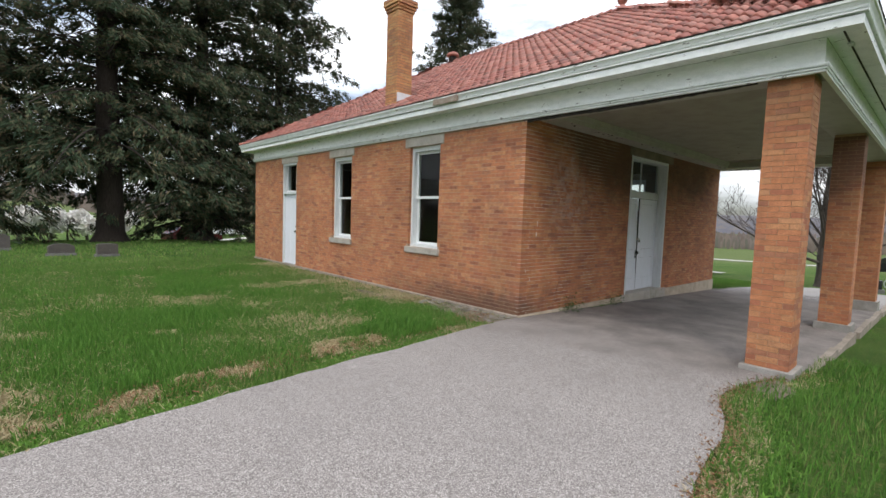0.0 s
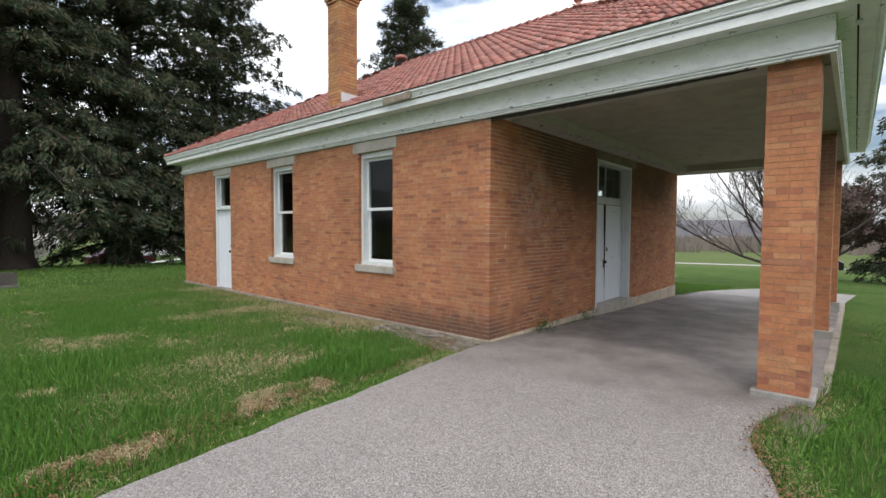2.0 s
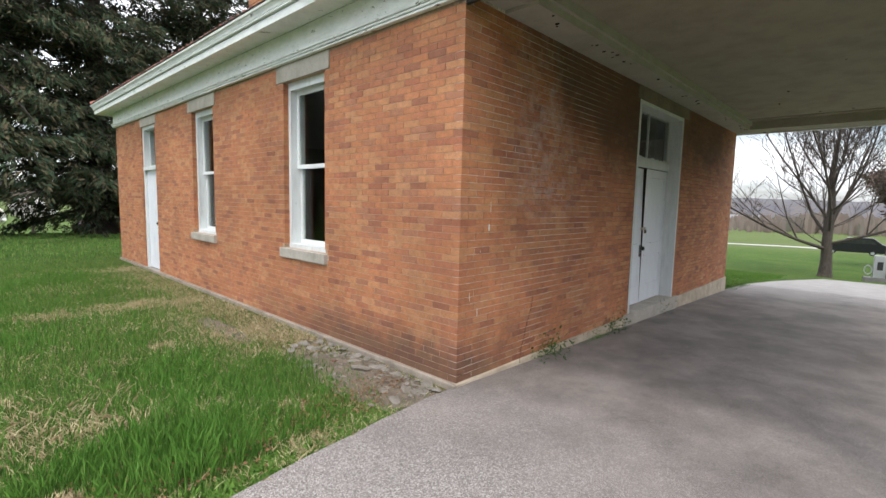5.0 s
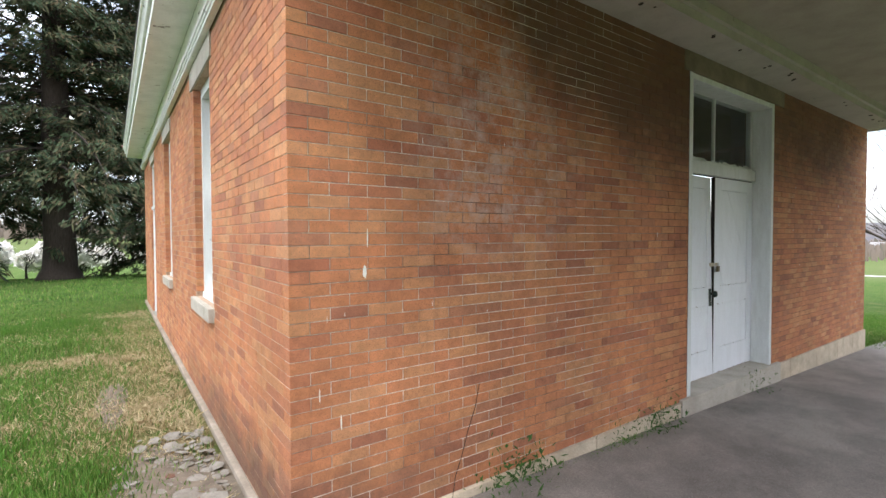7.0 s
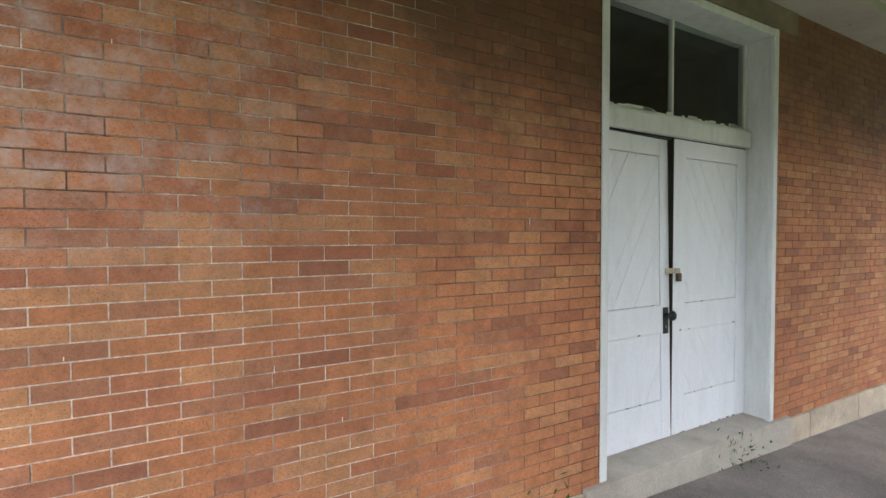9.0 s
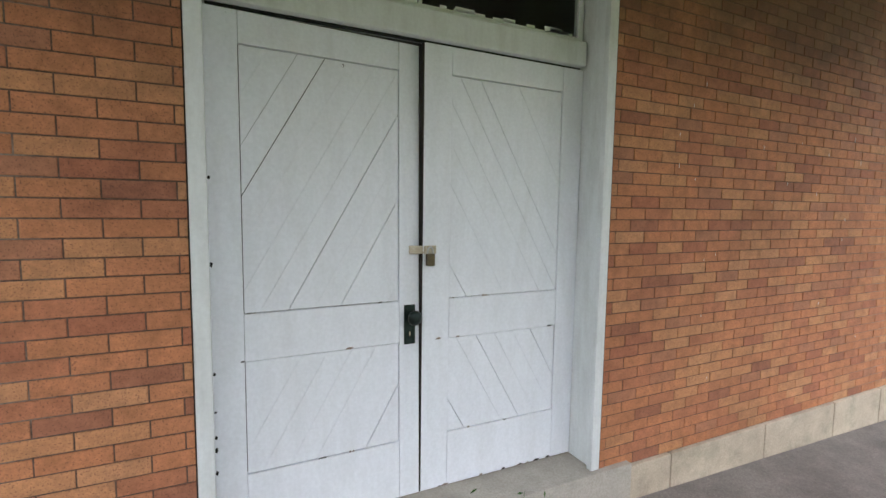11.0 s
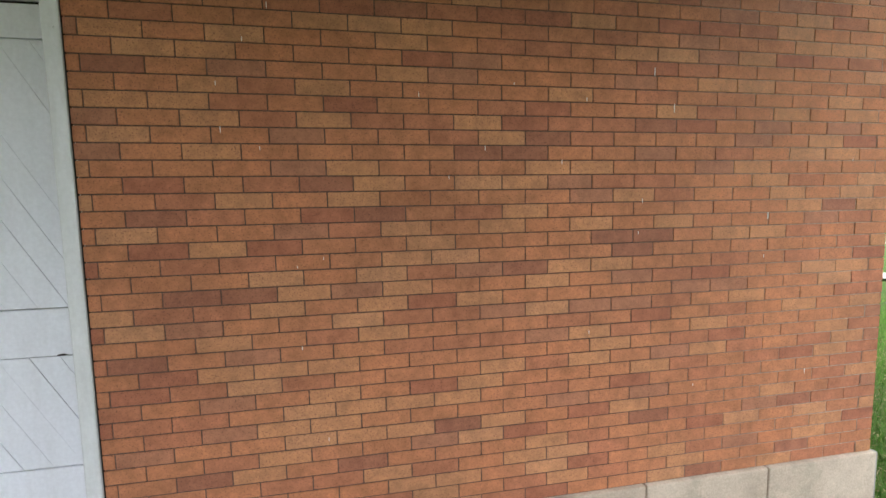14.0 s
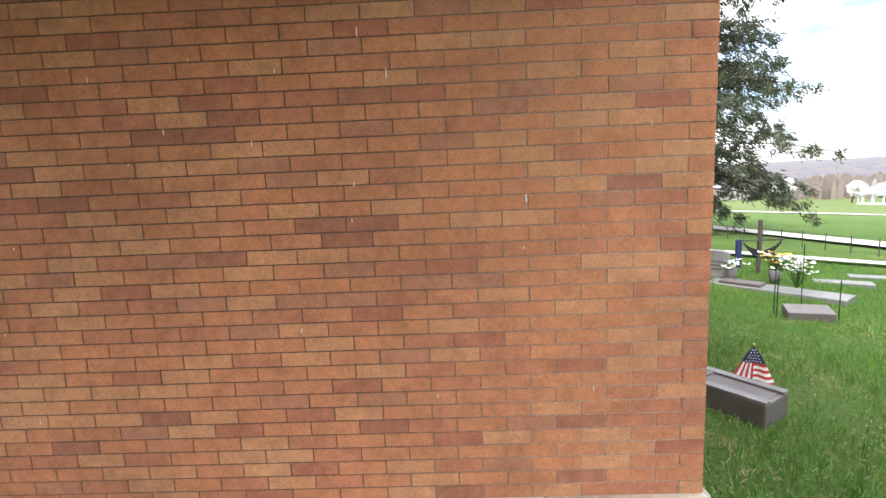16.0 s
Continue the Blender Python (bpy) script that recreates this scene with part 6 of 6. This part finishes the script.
car(11.8, 46, radians(10), CAR_RED, "dark red parked car beyond the conifers", 4.6, 1.8, 1.5, "parked vehicles")
car(84, -11.5, radians(80), CAR_WHITE, "pale parked car on the far road", 4.6, 1.8, 1.5, "parked vehicles")

gz = thing("gazebo", "small white gazebo with a pointed grey roof", "gazebo", at=(112, 115, ground_z(112, 115)))
for k in range(8):
    a = math.pi * k / 4
    part("post", rod((2.6 * math.cos(a), 2.6 * math.sin(a), -0.2), (2.6 * math.cos(a), 2.6 * math.sin(a), 2.4), 0.12, sides=6), SASH_PAINT, gz)
part("roof", lathe((0, 0, 2.4), [(3.3, 0.0), (3.2, 0.15), (1.6, 1.0), (0.7, 1.6), (0.5, 1.7), (0.4, 2.6), (0.05, 3.6)], 8), FAR_ROOF, gz)
part("floor", lathe((0, 0, -0.2), [(3.0, 0.0), (3.0, 0.4)], 8), SASH_PAINT, gz)
for hx, hy, sd in ((95, 150, 1), (190, 120, 2), (320, 62, 3), (260, -80, 4)):
    hz = ground_z(hx, hy)
    ho = thing("far_house", "far pale house with a grey roof among the trees", "house", "far houses", at=(hx, hy, hz))
    part("wall", box(-5, 5, -8, 8, -0.3, 2.8), FAR_WALL, ho)
    bm = slab([(-5.6, 2.8), (5.6, 2.8), (0, 5.2)], (1, 0, 0), (0, 0, 1), (0, 1, 0), (0, -8.5, 0), 17)
    part("roof", bm, FAR_ROOF, ho)
    for k in range(4):
        part("window", box(-5.03, -5.001, -6.5 + 3.6 * k, -5.2 + 3.6 * k, 0.9, 2.1), BLACK_GRANITE, ho)


# ---- bricks, laid one by one ----
def brick_verts(l, h=BRICK_H, d=DEEP, e=0.0013):
    """A brick seen from its face: u along, w up, n outward (the face at 0, the back at -d)."""
    outer = [(0, 0), (l, 0), (l, h), (0, h)]
    inner = [(e, e), (l - e, e), (l - e, h - e), (e, h - e)]
    v = [(u, -d, w) for u, w in outer] + [(u, -e, w) for u, w in outer] + [(u, 0, w) for u, w in inner]
    f = [(8, 9, 10, 11)]
    for i in range(4):
        j = (i + 1) % 4
        f.append((4 + i, 4 + j, 8 + j, 8 + i))
        f.append((i, j, 4 + j, 4 + i))
    return v, f


brick_meshes = {}


def brick_mesh(l, material, h=BRICK_H):
    key = (round(l, 3), material.name)
    if key not in brick_meshes:
        v, f = brick_verts(round(l, 3), h)
        me = bpy.data.meshes.new("brick")
        me.from_pydata(v, [], f)
        me.materials.append(material)
        brick_meshes[key] = me
    return brick_meshes[key]


def spans(u0, u1, offset):
    """Brick lengths along a course."""
    out = []
    u = u0
    first = offset
    while u < u1 - 0.02:
        l = first if first else BRICK_L
        first = 0
        e = min(u + l, u1)
        if u1 - e < 0.03:
            e = u1
        out.append((u, e))
        u = e + JOINT
    return out


def cut(pieces, a, b):
    """Course pieces with the stretch a..b taken out."""
    out = []
    for p, q in pieces:
        if q <= a or p >= b:
            out.append((p, q))
            continue
        if a - p > 0.025:
            out.append((p, a - 0.001))
        if q - b > 0.025:
            out.append((b + 0.001, q))
    return out


def lay(parent, frame_of, courses, course_spans, single, mats, seed):
    """frame_of(u, z): the pose of a brick starting at u; single(u, z): a piece of its own, else joined."""
    rng = random.Random(seed)
    verts, faces = [], []
    for c in range(courses):
        z = BASE + c * COURSE + JOINT / 2
        for a, b in course_spans(c, z):
            m = frame_of(a, z) @ Matrix.Translation((0, rng.uniform(-0.0012, 0.0012), 0))
            if single(a, z):
                ob = new("brick", brick_mesh(b - a, mats[0]))
                ob.parent = parent
                ob.matrix_basis = m
            else:
                v, f = brick_verts(b - a)
                s = len(verts)
                verts.extend(m @ Vector(p) for p in v)
                faces.extend(tuple(i + s for i in q) for q in f)
    if verts:
        tagged(raw("bricks", verts, faces, mats[1], parent), kind="stuff")


def facing(nx, ny):
    """Turns the brick's face (local +y outward) to the outward direction given; local x runs along the wall."""
    n = Vector((nx, ny, 0))
    u = Vector((ny, -nx, 0))
    return Matrix((u, n, Vector((0, 0, 1)))).transposed().to_4x4()


# south wall: outward -y, so local x runs towards -x; bricks start at their east end
def south_frame(u, z):
    m = facing(0, -1)
    m.translation = (XE - u, YS, z)
    return m


def south_spans(c, z):
    total = XE - XW
    even = c % 2 == 0
    # counted from the west corner, then mirrored, so that the bond starts whole there
    pcs = spans(0.0 if even else DEEP + JOINT, total - DEEP - JOINT if even else total, 0)
    pcs = [(total - q, total - p) for p, q in pcs]
    for a, b, c0, c1 in (DOOR, (9.29, 11.47, 2.961, 3.2)):
        if z + BRICK_H > c0 + 0.01 and z < c1 - 0.005:
            pcs = cut(pcs, XE - b, XE - a)
    return pcs


def west_frame(u, z):
    m = facing(-1, 0)
    m.translation = (XW, YS + u, z)
    return m


def west_spans(c, z):
    even = c % 2 == 0
    total = YN - YS
    pcs = spans(DEEP + JOINT if even else 0.0, total, 0)
    holes = []
    for a, b, c0, c1 in WINDOWS:
        holes += [(a, b, c0, c1), (a - 0.05, b + 0.06, c0 - 0.115, c0), (a - 0.10, b + 0.15, c1, 3.11)]
    a, b, c0, c1 = SIDE_DOOR
    holes += [(a, b, c0 - 0.1, c1), (a - 0.08, b + 0.02, c1, 3.11)]
    for a, b, c0, c1 in holes:
        if z + BRICK_H > c0 + 0.012 and z < c1 - 0.006:
            pcs = cut(pcs, a - YS, b - YS)
    return pcs


def east_frame(u, z):
    m = facing(1, 0)
    m.translation = (XE, YN - u, z)
    return m


MATS = (BRICK_OB, BRICK_IS)
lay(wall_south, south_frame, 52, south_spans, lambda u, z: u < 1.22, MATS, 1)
lay(wall_west, west_frame, 51, west_spans, lambda u, z: u < 1.16, MATS, 2)
def east_spans(c, z):
    pcs = spans(0.0, YN - YS - (0.0 if c % 2 == 0 else DEEP + JOINT), 0)
    for a, b, c0, c1 in EAST_WINDOWS:
        for ya, yb, za, zb in ((a, b, c0, c1), (a - 0.05, b + 0.06, c0 - 0.115, c0), (a - 0.10, b + 0.15, c1, 3.11)):
            if z + BRICK_H > za + 0.012 and z < zb - 0.006:
                pcs = cut(pcs, YN - yb, YN - ya)
    return pcs


lay(wall_east, east_frame, 51, east_spans, lambda u, z: False, MATS, 3)


# pillars: four faces of two bricks each, breaking joint course by course
def pillar(i):
    x0, y0 = pillar_spot(i)
    w = 2 * BRICK_L + JOINT
    g = ground_z(x0, y0)
    top = (0.065, 0.0, -0.03)[i]
    p = thing("porch_pillar", "square brick porch pillar on a concrete plinth", "pillar", "porch pillars", at=(x0, y0, 0))
    part("core", box(0.005, w - 0.005, 0.005, w - 0.005, top, 3.149), MORTAR, p)
    part("plinth", box(-0.05, w + 0.05, -0.05, w + 0.05, g - 0.25, top, 0.012), CONCRETE, p, "chipped grey concrete plinth")
    n = int((3.149 - top) / COURSE)
    rng = random.Random(40 + i)
    verts, faces = [], []
    count = 0
    for c in range(n + 1):
        z = top + c * COURSE + JOINT / 2
        if z + BRICK_H > 3.15:
            break
        for k, (nx, ny, ox, oy) in enumerate(((-1, 0, 0, 0), (0, 1, 0, w), (1, 0, w, w), (0, -1, w, 0))):
            even = (c + k) % 2 == 0
            pcs = [(0.0, BRICK_L), (BRICK_L + JOINT, w)] if even else [(DEEP + JOINT, DEEP + JOINT + BRICK_L), (DEEP + 2 * JOINT + BRICK_L, w - DEEP - JOINT)]
            if even:
                pcs = [(0.0, BRICK_L), (BRICK_L + JOINT, w)]
            for a, b in pcs:
                if b - a < 0.02:
                    continue
                m = facing(nx, ny)
                u = m.to_3x3() @ Vector((1, 0, 0))
                m.translation = Vector((ox, oy, z)) + u * a
                m = m @ Matrix.Translation((0, rng.uniform(-0.0012, 0.0012), 0))
                if count < 300 and i < 2:
                    ob = new("brick", brick_mesh(b - a, BRICK_OB))
                    ob.parent = p
                    ob.matrix_basis = m
                    count += 1
                else:
                    v, f = brick_verts(b - a)
                    s = len(verts)
                    verts.extend(m @ Vector(q) for q in v)
                    faces.extend(tuple(t + s for t in q) for q in f)
    tagged(raw("bricks", verts, faces, BRICK_IS, p), kind="stuff")
    return p


for i in range(3):
    pillar(i)


# chimney: tan brick shaft with a corbelled head and a clay flue
def chimney():
    x0, y0, w, z0, z1 = 5.87, 8.03, 0.392, 3.62, 5.72
    ch = thing("chimney", "tan brick chimney with corbelled top and square clay flue", "chimney", at=(x0, y0, 0))
    part("core", box(0.008, w - 0.008, 0.008, w - 0.008, z0, 6.02), SOOTY_STONE, ch)
    rng = random.Random(9)
    verts, faces = [], []
    count = 0
    for c in range(int((6.03 - z0) / COURSE)):
        z = z0 + c * COURSE + JOINT / 2
        out = 0.0 if z < z1 else min(0.022 * (1 + int((z - z1) / COURSE)), 0.066)
        ww = w + 2 * out
        for k, (nx, ny, ox, oy) in enumerate(((-1, 0, -out, -out), (0, 1, -out, w + out), (1, 0, w + out, w + out), (0, -1, w + out, -out))):
            even = (c + k) % 2 == 0
            if even:
                h = (ww - JOINT) / 2
                pcs = [(0.0, h), (h + JOINT, ww)]
            else:
                pcs = [(DEEP + JOINT, DEEP + JOINT + BRICK_L), (DEEP + 2 * JOINT + BRICK_L, ww - DEEP - JOINT)]
            for a, b in pcs:
                if b - a < 0.02:
                    continue
                m = facing(nx, ny)
                u = m.to_3x3() @ Vector((1, 0, 0))
                m.translation = Vector((ox, oy, z)) + u * a
                m = m @ Matrix.Translation((0, rng.uniform(-0.001, 0.001), 0))
                if count < 280:
                    ob = new("brick", brick_mesh(b - a, BRICK_CH_OB, 0.0485))
                    ob.parent = ch
                    ob.matrix_basis = m
                    count += 1
                else:
                    v, f = brick_verts(b - a, 0.0485)
                    s = len(verts)
                    verts.extend(m @ Vector(q) for q in v)
                    faces.extend(tuple(t + s for t in q) for q in f)
    tagged(raw("bricks", verts, faces, BRICK_CH_IS, ch), kind="stuff")
    bm = box(0.08, w - 0.08, 0.08, w - 0.08, 6.021, 6.30, 0.01)
    part("flue", bm, CREAM, ch, "square tan clay flue")
    part("flashing", box(0.01, w + 0.03, -0.02, -0.004, 3.72, 4.10), GALV, ch, "white metal flashing")
    part("flashing", box(-0.03, -0.004, -0.02, w + 0.02, 3.63, 3.83), GALV, ch, "white metal flashing")
    part("cap", box(-0.06, w + 0.06, -0.06, w + 0.06, 6.008, 6.0205), CONCRETE, ch)


chimney()
